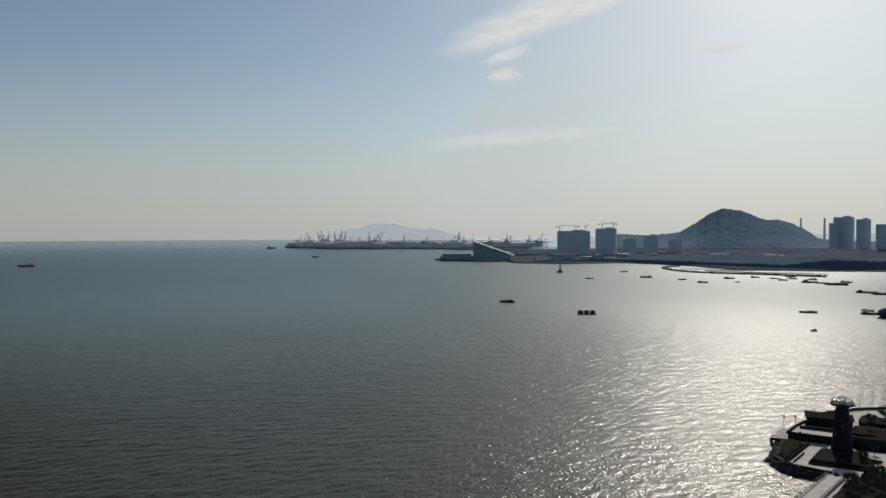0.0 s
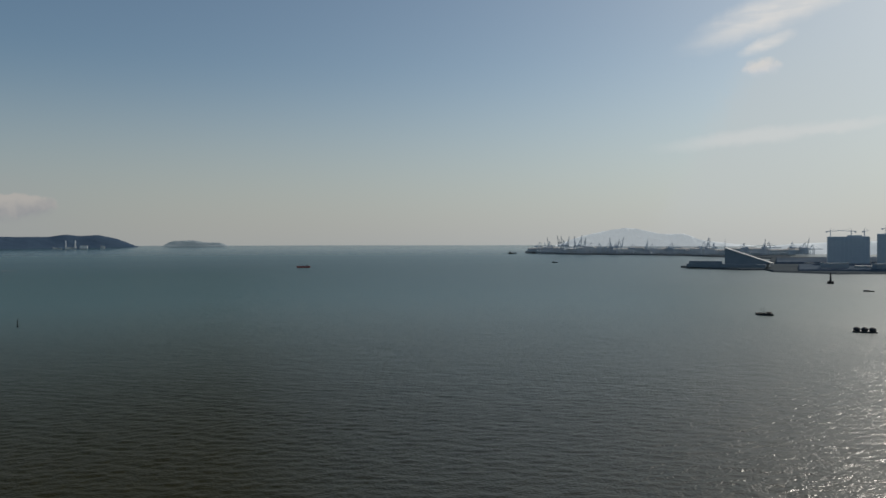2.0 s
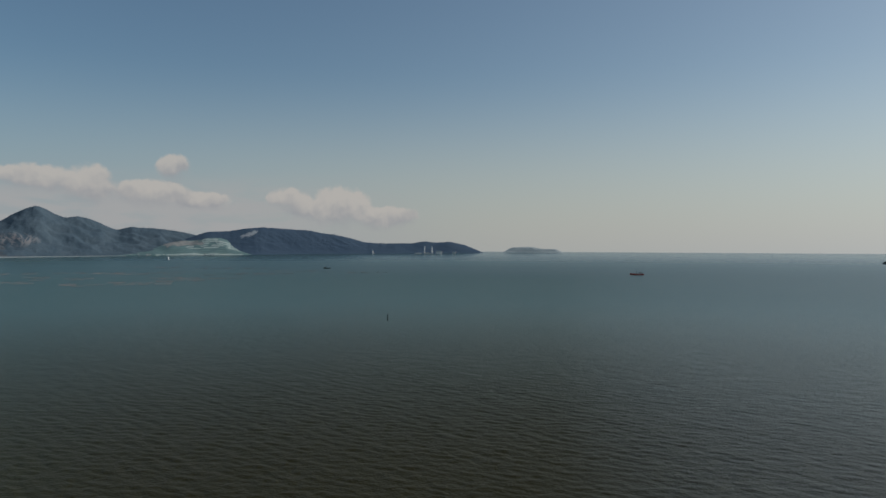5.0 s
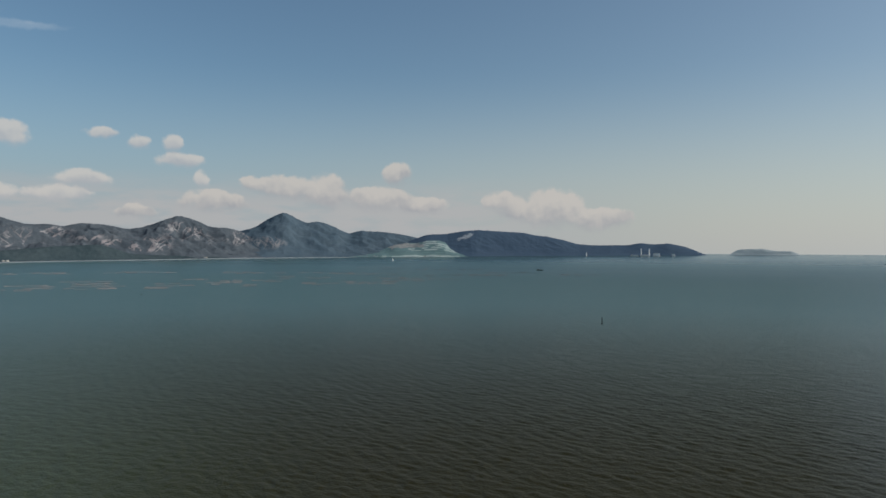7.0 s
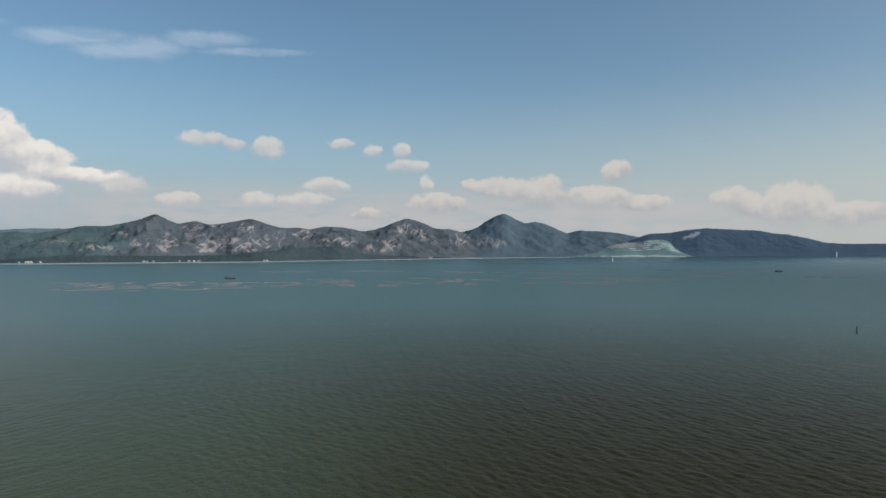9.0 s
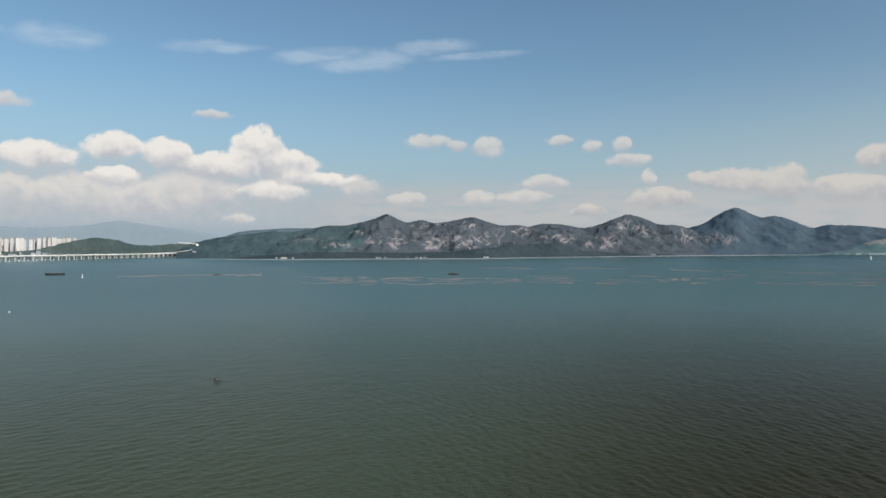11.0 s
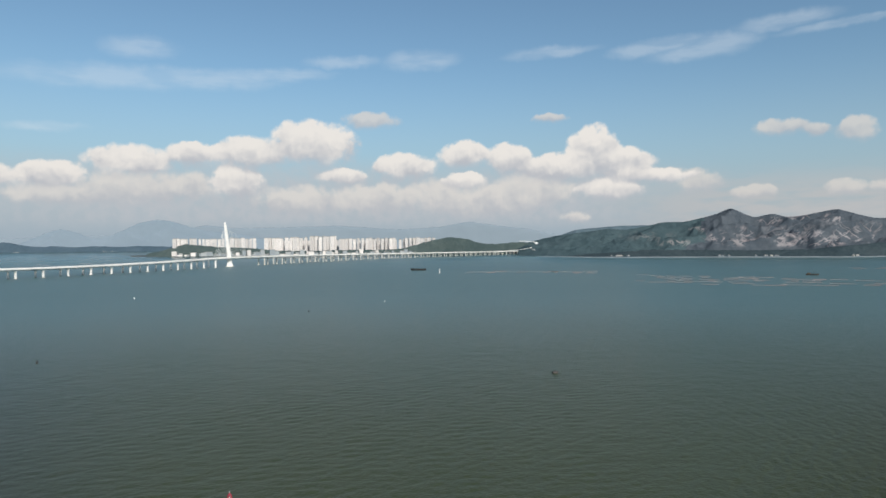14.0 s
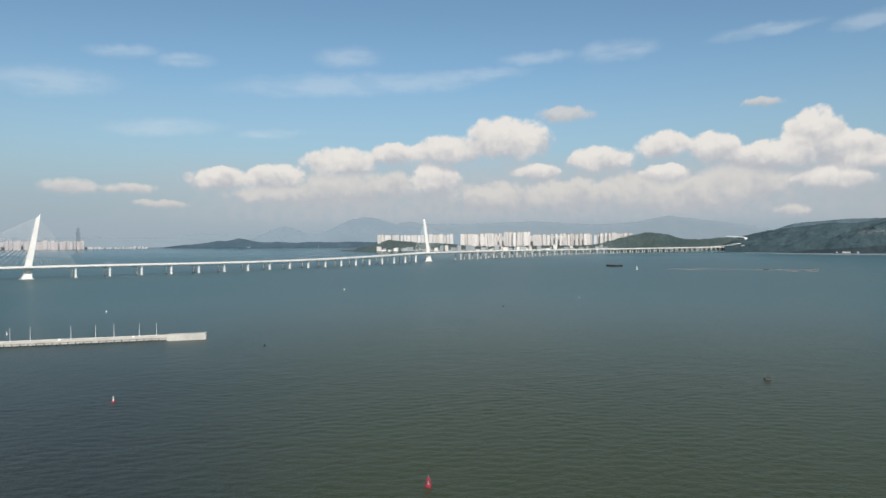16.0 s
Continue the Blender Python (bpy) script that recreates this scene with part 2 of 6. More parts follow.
def water():
    m = bpy.data.materials.new("sea_water")
    m.use_nodes = True
    t = m.node_tree
    b = t.nodes["Principled BSDF"]
    at = t.nodes.new("ShaderNodeTexCoord").outputs["Object"]
    east, north, _ = node(t, "ShaderNodeSeparateXYZ", (at,)).outputs
    big = node(t, "ShaderNodeTexNoise", (at, None, 0.0022, 4.0, 0.55)).outputs[0]
    mid = node(t, "ShaderNodeTexNoise", (at, None, 0.013, 4.0, 0.6)).outputs[0]
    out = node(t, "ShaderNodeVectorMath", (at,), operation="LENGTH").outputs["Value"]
    # silty tint by heading from the drone, fitted to its views; darker ahead
    heading_mix = maths(t, "ADD", ramp(t, maths(t, "DIVIDE", north, out), 0.45, -0.42), maths(t, "MULTIPLY", maths(t, "SUBTRACT", big, 0.5), 0.4))
    side_tint = mixed(t, ramp(t, maths(t, "DIVIDE", east, out), -0.12, -0.55), rgb(0.026, 0.034, 0.030), rgb(0.041, 0.053, 0.026))
    col = mixed(t, ramp(t, heading_mix, 0.0, 1.0), rgb(0.0225, 0.0205, 0.0075), side_tint)
    # far teal is paler: haze over the distance is put into this colour
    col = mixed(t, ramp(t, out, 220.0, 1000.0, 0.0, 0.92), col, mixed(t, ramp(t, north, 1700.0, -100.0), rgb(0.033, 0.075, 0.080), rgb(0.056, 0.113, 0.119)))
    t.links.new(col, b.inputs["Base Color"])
    b.inputs["IOR"].default_value = 1.333
    # specular by heading and distance, fitted to the views; raised far out for haze
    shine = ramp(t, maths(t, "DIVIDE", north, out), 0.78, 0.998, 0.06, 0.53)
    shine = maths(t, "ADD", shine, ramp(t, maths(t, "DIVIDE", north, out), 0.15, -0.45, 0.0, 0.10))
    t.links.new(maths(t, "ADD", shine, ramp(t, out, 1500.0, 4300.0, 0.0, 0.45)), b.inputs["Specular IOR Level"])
    turned = node(t, "ShaderNodeMapping", (at, (0, 0, 0), (0, 0, radians(-30)), (0.7, 1.0, 1.0))).outputs[0]
    swell = node(t, "ShaderNodeTexNoise", (turned, None, 0.11, 2.0, 0.5)).outputs[0]
    chop = node(t, "ShaderNodeTexNoise", (turned, None, 1.25, 1.8, 0.5)).outputs[0]
    gust = ramp(t, mid, 0.3, 0.7, 0.85, 1.1)
    # bump weakens with distance from the drone, to suit its view
    bump_fade = maths(t, "MULTIPLY", gust, ramp(t, out, 420.0, 1400.0, 1.0, 0.45))
    n1 = bump_of(t, maths(t, "MULTIPLY", swell, bump_fade), 0.8)
    n2 = bump_of(t, maths(t, "MULTIPLY", chop, bump_fade), 0.38, 1.0, n1)
    t.links.new(n2, b.inputs["Normal"])
    # roughness by heading and distance from the drone, fitted to the glitter it sees
    rough = maths(t, "ADD", maths(t, "MULTIPLY", ramp(t, maths(t, "DIVIDE", east, out), -0.15, 0.2), maths(t, "SUBTRACT", ramp(t, out, 300.0, 900.0, 0.02, 0.24), ramp(t, out, 950.0, 1700.0, 0.0, 0.15))), maths(t, "ADD", ramp(t, out, 250.0, 1300.0, -0.02, 0.085), ramp(t, out, 2000.0, 4600.0, 0.265, 0.10)))
    t.links.new(maths(t, "MAXIMUM", rough, ramp(t, out, 1500.0, 2600.0, 0.282, 0.0)), b.inputs["Roughness"])
    return m


def hillside(name, wood_dark, wood_light, soil, bare, relief=9.0, solid=0.16):
    """Scrub and woods, with bare soil where the hill's own "bare" layer has it, broken up by grain."""
    m = bpy.data.materials.new(name)
    m.use_nodes = True
    t = m.node_tree
    b = t.nodes["Principled BSDF"]
    at = t.nodes.new("ShaderNodeTexCoord").outputs["Object"]
    n1 = node(t, "ShaderNodeTexNoise", (at, None, 0.008, 6.0, 0.62)).outputs[0]
    n2 = node(t, "ShaderNodeTexNoise", (at, None, 0.06, 4.0, 0.65)).outputs[0]
    wood = mixed(t, ramp(t, maths(t, "ADD", maths(t, "MULTIPLY", n1, 0.6), maths(t, "MULTIPLY", n2, 0.4)), 0.36, 0.64), rgb(*wood_dark), rgb(*wood_light))
    if bare > 0:
        layer = t.nodes.new("ShaderNodeAttribute")
        layer.attribute_name = "bare"
        grain = node(t, "ShaderNodeTexNoise", (at, None, 0.013, 3.0, 0.5)).outputs[0]
        xyz = node(t, "ShaderNodeSeparateXYZ", (at,)).outputs
        face = node(t, "ShaderNodeCombineXYZ", (maths(t, "MULTIPLY_ADD", xyz[0], 0.12, xyz[1]), xyz[2], 0.0)).outputs[0]
        streaks = None
        for turn, size in ((34, 1.0), (-37, 1.15), (58, 0.8)):
            slant = node(t, "ShaderNodeMapping", (face, (turn * 9.0, 0, 0), (0, 0, radians(turn)), (3.6, 1.0, 1.0)), vector_type="TEXTURE").outputs[0]
            n = node(t, "ShaderNodeTexNoise", (slant, None, 0.020 * size, 3.0, 0.5), noise_dimensions="2D").outputs[0]
            line = ramp(t, maths(t, "ABSOLUTE", maths(t, "SUBTRACT", n, 0.5)), 0.033, 0.008)
            streaks = line if streaks is None else maths(t, "MAXIMUM", streaks, line)
        streaks = maths(t, "MULTIPLY", streaks, ramp(t, grain, 0.40, 0.54))
        solid_part = ramp(t, layer.outputs["Fac"], 0.8, 1.0, 0.0, solid)
        worn = maths(t, "MULTIPLY", ramp(t, layer.outputs["Fac"], 0.12, 0.6), maths(t, "MAXIMUM", streaks, maths(t, "MULTIPLY", solid_part, ramp(t, grain, 0.46, 0.58))))
        soils = mixed(t, ramp(t, n1, 0.42, 0.6), rgb(soil[0], soil[1] * 0.92, soil[2] * 0.91), rgb(*soil))
        wood = mixed(t, maths(t, "MULTIPLY", worn, bare), wood, soils)
    t.links.new(wood, b.inputs["Base Color"])
    b.inputs["Roughness"].default_value = 1.0
    b.inputs["Specular IOR Level"].default_value = 0.0
    t.links.new(bump_of(t, n2, relief), b.inputs["Normal"])
    return m


WATER = water()
# Aerial haze is mixed into the woods' base colours, bluer and paler far off.
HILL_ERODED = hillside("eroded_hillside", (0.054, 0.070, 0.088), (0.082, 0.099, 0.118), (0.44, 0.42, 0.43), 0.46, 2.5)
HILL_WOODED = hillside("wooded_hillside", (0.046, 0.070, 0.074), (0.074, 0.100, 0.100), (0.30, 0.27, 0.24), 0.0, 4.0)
HILL_CAPE = hillside("haze_blue_wooded_cape", (0.044, 0.072, 0.112), (0.054, 0.084, 0.126), (0.30, 0.36, 0.40), 0.7, 2.0, 1.0)
HILL_CITY = hillside("haze_tinted_hill", (0.150, 0.208, 0.248), (0.178, 0.238, 0.280), (0.3, 0.3, 0.3), 0.0, 0.9)
WOODS = hillside("haze_tinted_shore_woods", (0.080, 0.106, 0.136), (0.112, 0.138, 0.168), (0.2, 0.18, 0.15), 0.0, 0.6)
# low houses: base colour raised and blued, haze is put into it
LOWRISE = surface("haze_tinted_grey_render", (0.23, 0.27, 0.30), (0.33, 0.36, 0.38), 0.03, 0.85, fine=0.2, vary=0.5)
# haze is in this green too
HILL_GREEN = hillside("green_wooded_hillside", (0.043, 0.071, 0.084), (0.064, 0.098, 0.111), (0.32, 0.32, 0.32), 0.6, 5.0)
# arts centre grey, lifted for the haze in front of it
WEDGE = surface("haze_tinted_cladding", (0.19, 0.23, 0.26), (0.23, 0.27, 0.30), 0.05, 0.8)
BEAM = surface("mottled_grey_concrete", (0.36, 0.36, 0.34), (0.52, 0.51, 0.48), 0.12, 0.85, bump=0.03, fine=1.0)
# blue of the haze is mixed into the spit's colour
HILL_SPIT = hillside("haze_blue_wooded_spit", (0.050, 0.082, 0.112), (0.068, 0.104, 0.138), (0.2, 0.2, 0.2), 0.0, 3.0)
# Both creams hold the haze of the distant town in their base colour.
FAR_CREAM = surface("haze_tinted_cream_walls", (0.34, 0.37, 0.41), (0.42, 0.43, 0.46), 0.02, 0.8, vary=0.4)
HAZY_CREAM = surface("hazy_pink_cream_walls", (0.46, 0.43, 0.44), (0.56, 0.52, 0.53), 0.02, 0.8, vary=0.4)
TERRACE = surface("teal_green_sheeting", (0.056, 0.114, 0.128), (0.080, 0.148, 0.158), 0.012, 0.8, fine=0.06)
# ridge and pointed hill: haze is mixed into the base colour
HILL_BACK = hillside("haze_pale_ridge", (0.082, 0.122, 0.150), (0.098, 0.140, 0.168), (0.2, 0.2, 0.2), 0.0, 2.0)
HILL_POINT = hillside("haze_blue_wooded_slope", (0.054, 0.084, 0.114), (0.072, 0.104, 0.134), (0.30, 0.29, 0.29), 0.5, 3.0)
HILL_COAST = hillside("dark_coastal_woods", (0.032, 0.050, 0.060), (0.050, 0.070, 0.080), (0.2, 0.2, 0.2), 0.0, 3.0)
# pale colour of the strip that imitates the bright line along the shore
SHORE_HAZE = surface("pale_shore_haze", (0.20, 0.24, 0.26), (0.30, 0.34, 0.36), 0.01, 0.7, fine=0.05)
BERM = surface("pale_gravel_berm", (0.18, 0.25, 0.26), (0.32, 0.38, 0.38), 0.02, 0.85)
TIPPED_SOIL = surface("pinkish_tipped_soil", (0.11, 0.135, 0.145), (0.25, 0.25, 0.25), 0.012, 0.9, fine=0.05)
# These four glow: the haze before the far distance is added as emission.
FAR_BLUE = surface("haze_glow_hills", (0.13, 0.17, 0.21), (0.15, 0.19, 0.23), 0.001, 0.95, glow=(0.046, 0.072, 0.092))
FAR_ISLET = surface("haze_glow_islet", (0.16, 0.19, 0.21), (0.18, 0.21, 0.23), 0.001, 0.95, glow=(0.110, 0.135, 0.142))
FAR_HAZE = surface("haze_glow_distance", (0.16, 0.20, 0.24), (0.18, 0.22, 0.26), 0.001, 0.95, glow=(0.026, 0.046, 0.060))
FAR_PALE = surface("haze_glow_pale_hills", (0.3, 0.33, 0.35), (0.32, 0.35, 0.37), 0.001, 0.95, glow=(0.47, 0.50, 0.505))
EARTH = surface("reclaimed_ground", (0.062, 0.076, 0.086), (0.100, 0.112, 0.118), 0.01, 0.95, fine=0.05, sheen=0.0)
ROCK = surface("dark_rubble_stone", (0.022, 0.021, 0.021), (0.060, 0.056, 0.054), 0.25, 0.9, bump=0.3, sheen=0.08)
CONCRETE = surface("pale_concrete", (0.52, 0.51, 0.49), (0.68, 0.67, 0.64), 0.05, 0.8, bump=0.02, fine=0.6)
WHITE = surface("white_painted_concrete", (0.72, 0.72, 0.71), (0.85, 0.85, 0.84), 0.03, 0.6)
CABLE = surface("white_stay_cable", (0.6, 0.62, 0.63), (0.7, 0.71, 0.72), 0.1, 0.5)
ASPHALT = surface("road_asphalt", (0.10, 0.10, 0.10), (0.15, 0.15, 0.15), 0.2, 0.9)
# Town glass and slabs are paler and bluer: haze put into the colour.
GLASS_WALL = surface("haze_tinted_glass_wall", (0.38, 0.45, 0.50), (0.45, 0.52, 0.57), 0.03, 0.45, fine=0.2)
SLAB_GREY = surface("haze_tinted_floor_slab", (0.46, 0.52, 0.57), (0.54, 0.60, 0.64), 0.05, 0.8)
FLAT_PINK = surface("cream_tiled_wall", (0.56, 0.545, 0.54), (0.70, 0.68, 0.67), 0.02, 0.75, fine=0.12, vary=0.5)
# the shade inside the window recesses is put into this grey
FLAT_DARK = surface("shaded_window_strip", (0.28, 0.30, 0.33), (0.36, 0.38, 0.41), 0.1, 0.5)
FLAT_ROOF = surface("grey_flat_roof", (0.30, 0.29, 0.28), (0.42, 0.40, 0.38), 0.05, 0.85)
# port cranes and containers paled in the same way, for haze
CRANE_BLUE = surface("haze_tinted_crane_steel", (0.42, 0.48, 0.55), (0.48, 0.54, 0.60), 0.1, 0.55)
BOX_MIX = surface("haze_tinted_containers", (0.38, 0.43, 0.46), (0.48, 0.51, 0.53), 0.02, 0.7, fine=0.08, vary=0.6)
HULL_DARK = surface("dark_tarred_hull", (0.020, 0.020, 0.022), (0.05, 0.048, 0.045), 0.3, 0.6)
HULL_RED = surface("red_painted_hull", (0.36, 0.06, 0.05), (0.48, 0.11, 0.09), 0.2, 0.5)
CABIN_WHITE = surface("off_white_cabin_paint", (0.5, 0.5, 0.48), (0.7, 0.7, 0.68), 0.3, 0.5)
DECK_WOOD = surface("weathered_deck_boards", (0.09, 0.075, 0.06), (0.16, 0.13, 0.10), 0.8, 0.8)
RUBBER = surface("black_rubber", (0.015, 0.015, 0.015), (0.035, 0.035, 0.035), 1.0, 0.7)
TARPAULIN = surface("dark_weathered_tarpaulin", (0.016, 0.016, 0.018), (0.045, 0.044, 0.046), 0.5, 0.7, bump=0.15)
BUOY_RED = surface("red_buoy_paint", (0.24, 0.012, 0.032), (0.38, 0.03, 0.06), 1.2, 0.5)
JETTY_CONCRETE = surface("weathered_pale_jetty_concrete", (0.40, 0.40, 0.375), (0.56, 0.555, 0.52), 0.06, 0.85, bump=0.02, fine=0.7)
STEEL = surface("galvanised_steel", (0.5, 0.51, 0.52), (0.65, 0.66, 0.66), 0.8, 0.45, metal=0.5)
BAMBOO = surface("grey_brown_bamboo_poles", (0.16, 0.143, 0.143), (0.29, 0.256, 0.256), 0.05, 0.85)
FOAM = surface("dirty_white_floats", (0.28, 0.26, 0.26), (0.42, 0.40, 0.39), 0.3, 0.8)
PAVING = surface("pale_granite_paving", (0.36, 0.335, 0.315), (0.48, 0.45, 0.425), 0.35, 0.85, bump=0.01, fine=3.0, sheen=0.15)
# near-black walls, tower and shrubs: their backlit shade is put into the colour
WALL_DARK = surface("backlit_stone_facing", (0.016, 0.014, 0.014), (0.032, 0.029, 0.028), 0.5, 0.95, bump=0.05, sheen=0.0)
TOWER_DARK = surface("backlit_slate_lighthouse_render", (0.012, 0.011, 0.017), (0.022, 0.021, 0.030), 0.5, 0.8, bump=0.02, sheen=0.1)
LAWN = surface("backlit_clipped_shrubs", (0.010, 0.009, 0.007), (0.020, 0.018, 0.013), 0.8, 0.95, bump=0.3, sheen=0.03)
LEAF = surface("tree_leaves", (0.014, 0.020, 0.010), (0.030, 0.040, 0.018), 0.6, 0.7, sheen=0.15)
BARK = surface("tree_bark", (0.06, 0.05, 0.04), (0.11, 0.09, 0.07), 2.0, 0.9, bump=0.03)

# ---------- the far scale: beyond RIM everything shrinks towards the eye, so that 17 km fit ----------
RIM = 2500.0
RISE = 51.6 / (4900.0 - RIM)


def squeeze(dist):
    """How much smaller a thing stands at this true distance."""
    return 1.0 if dist <= RIM else (EYE + RISE * RIM) / (EYE + RISE * dist)


def settle(x, y, z):
    k = squeeze(math.hypot(x, y))
    return Vector((x * k, y * k, EYE + (z - EYE) * k))


def spot(az, dist, z=0.0):
    """True place, from degrees to the left of the first view and metres."""
    return Vector((-dist * math.sin(radians(az)), dist * math.cos(radians(az)), z))


def between(pairs, x):
    """Straight interpolation in pairs (x, value)."""
    pairs = sorted(pairs)
    return float(np.interp(x, [p[0] for p in pairs], [p[1] for p in pairs]))


# ---------- mesh helpers ----------
def shade(bm, smooth):
    for f in bm.faces:
        f.smooth = smooth


def meshed(name, bm, material, smooth=False):
    shade(bm, smooth)
    me = bpy.data.meshes.new(name)
    bm.to_mesh(me)
    bm.free()
    me.materials.append(material)
    return me


def part(name, bm, material, parent, label="", smooth=False):
    ob = new(name, meshed(name, bm, material, smooth))
    ob.parent = parent
    return tagged(ob, label)


def solid(name, bm, material, label, category, kind="", group="", smooth=False):
    return tagged(new(name, meshed(name, bm, material, smooth)), label, category, group, kind)


def thing(name, az, dist, turn, label, category, group="", z=0.0, kind=""):
    """An Empty on the water or ground, x to the right and y away as seen from the drone, turned by turn."""
    ob = new(name)
    k = squeeze(dist)
    p = spot(az, dist, z)
    ob.matrix_world = Matrix.Translation(settle(*p)) @ Matrix.Rotation(radians(az + turn), 4, "Z") @ Matrix.Scale(k, 4)
    return tagged(ob, label, category, group, kind)


def box(bm, x, y, z, sx, sy, sz, turn=0.0):
    """A box by its centre and size."""
    m = Matrix.Translation((x, y, z)) @ Matrix.Rotation(radians(turn), 4, "Z") @ Matrix.Diagonal((sx, sy, sz, 1))
    return bmesh.ops.create_cube(bm, size=1.0, matrix=m)["verts"]


def rod(bm, a, b, r, r2=None, n=6):
    """A round bar from a to b."""
    a, b = Vector(a), Vector(b)
    d = b - a
    m = Matrix.Translation((a + b) / 2) @ d.to_track_quat("Z", "Y").to_matrix().to_4x4()
    bmesh.ops.create_cone(bm, cap_ends=True, segments=n, radius1=r, radius2=r if r2 is None else r2, depth=d.length, matrix=m)


def slab(bm, outline, z0, z1):
    """An upright prism over a plan outline (anticlockwise)."""
    lo = [bm.verts.new((x, y, z0)) for x, y in outline]
    hi = [bm.verts.new((x, y, z1)) for x, y in outline]
    bm.faces.new(hi)
    bm.faces.new(lo[::-1])
    for i in range(len(lo)):
        j = (i + 1) % len(lo)
        bm.faces.new((lo[i], lo[j], hi[j], hi[i]))


def loft(bm, rings):
    """Skin over rings of equally many points, capped."""
    vs = [[bm.verts.new(p) for p in ring] for ring in rings]
    n = len(vs[0])
    for a, b in zip(vs, vs[1:]):
        for i in range(n):
            bm.faces.new((a[i], a[(i + 1) % n], b[(i + 1) % n], b[i]))
    bm.faces.new(vs[0][::-1])
    bm.faces.new(vs[-1])


def grid_mesh(name, points, rows, cols, wrap=False):
    faces = []
    for i in range(rows - 1):
        for j in range(cols if wrap else cols - 1):
            k = (j + 1) % cols
            faces.append((i * cols + j, i * cols + k, (i + 1) * cols + k, (i + 1) * cols + j))
    me = bpy.data.meshes.new(name)
    me.from_pydata([tuple(p) for p in points], [], faces)
    me.polygons.foreach_set("use_smooth", [True] * len(faces))
    return me


# ---------- sea ----------
def build_sea():
    """One sheet to the horizon; real waves where the drone is near, running in from the inner bay."""
    near = list(np.geomspace(178, 720, 430))
    dists = np.array([0.5, 40, 90, 140] + near + [728, 740, 756, 776, 800, 840, 900, 1000, 1150, 1300, 1600, 2000, 2500] + [2500 + 14230 * (i / 16.0) ** 1.7 for i in range(1, 17)])
    heads = np.concatenate([np.arange(-37, 8, 0.085), np.arange(8, 180, 0.14), np.arange(180, 322, 4.0)])[::-1]
    d, a = np.meshgrid(dists, np.radians(heads), indexing="ij")
    x, y = -d * np.sin(a), d * np.cos(a)
    rng = np.random.RandomState(3)
    z = np.zeros_like(x)
    outer = np.clip((np.radians(118) - a) / radians(20), 0, 1)      # the wind sea of the open bay; the inner bay has its own
    outer = outer * outer * (3 - 2 * outer)
    for i in range(64):
        long = 1.6 * (7.5 / 1.6) ** rng.rand()
        inner = i % 2
        run = radians((137 if inner else 30) + rng.normal(0, 32))
        k = 2 * math.pi / long
        steep = (0.020 if inner else 0.034) * (0.6 + 0.8 * rng.rand())
        fade = np.clip((long * 115 - d) / (long * 40), 0, 1)      # short waves only where the sheet is fine enough
        ph = k * (-x * math.sin(run) + y * math.cos(run)) + 6.28 * rng.rand()
        z += steep / k * fade * ((1 - outer) if inner else outer) * (np.sin(ph) + 0.25 * np.cos(2 * ph))
    gust = 0.9 + 0.12 * np.sin(x * 0.021 + 1.3 * np.sin(y * 0.013)) * np.sin(y * 0.017 + 0.9 * np.sin(x * 0.011))
    gust = gust * (1 - 0.3 * np.clip((y / d - 0.8) / 0.15, 0, 1))      # lower waves round the first heading, fitted so that the glitter looks finer
    z *= gust * np.clip((720 - d) / 360, 0, 1) ** 2 * np.clip((d - 178) / 10, 0, 1)
    k = np.where(d <= RIM, 1.0, (EYE + RISE * RIM) / (EYE + RISE * d))
    verts = np.stack([x * k, y * k, EYE + (z - EYE) * k], axis=-1).reshape(-1, 3)
    rows, cols = d.shape
    me = grid_mesh("sea", verts.tolist(), rows, cols, wrap=True)
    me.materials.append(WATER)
    tagged(new("sea", me), "rippled grey-green sea water of a wide bay", "sea", kind="structure")


build_sea()


# ---------- hills ----------
def erosion(az, el, z, scars):
    """How bare the slope is, 0 to 1, round the scars (heading, height, half width, half height, strength)."""
    near = 0.0
    for a, e, ra, re, s in scars:
        q = ((az - a) / ra) ** 2 + ((el - e) / re) ** 2
        if q < 4:
            near = max(near, s * math.exp(-q * 0.9))
    if near < 0.08:
        return 0.0
    return min(1.0, near)


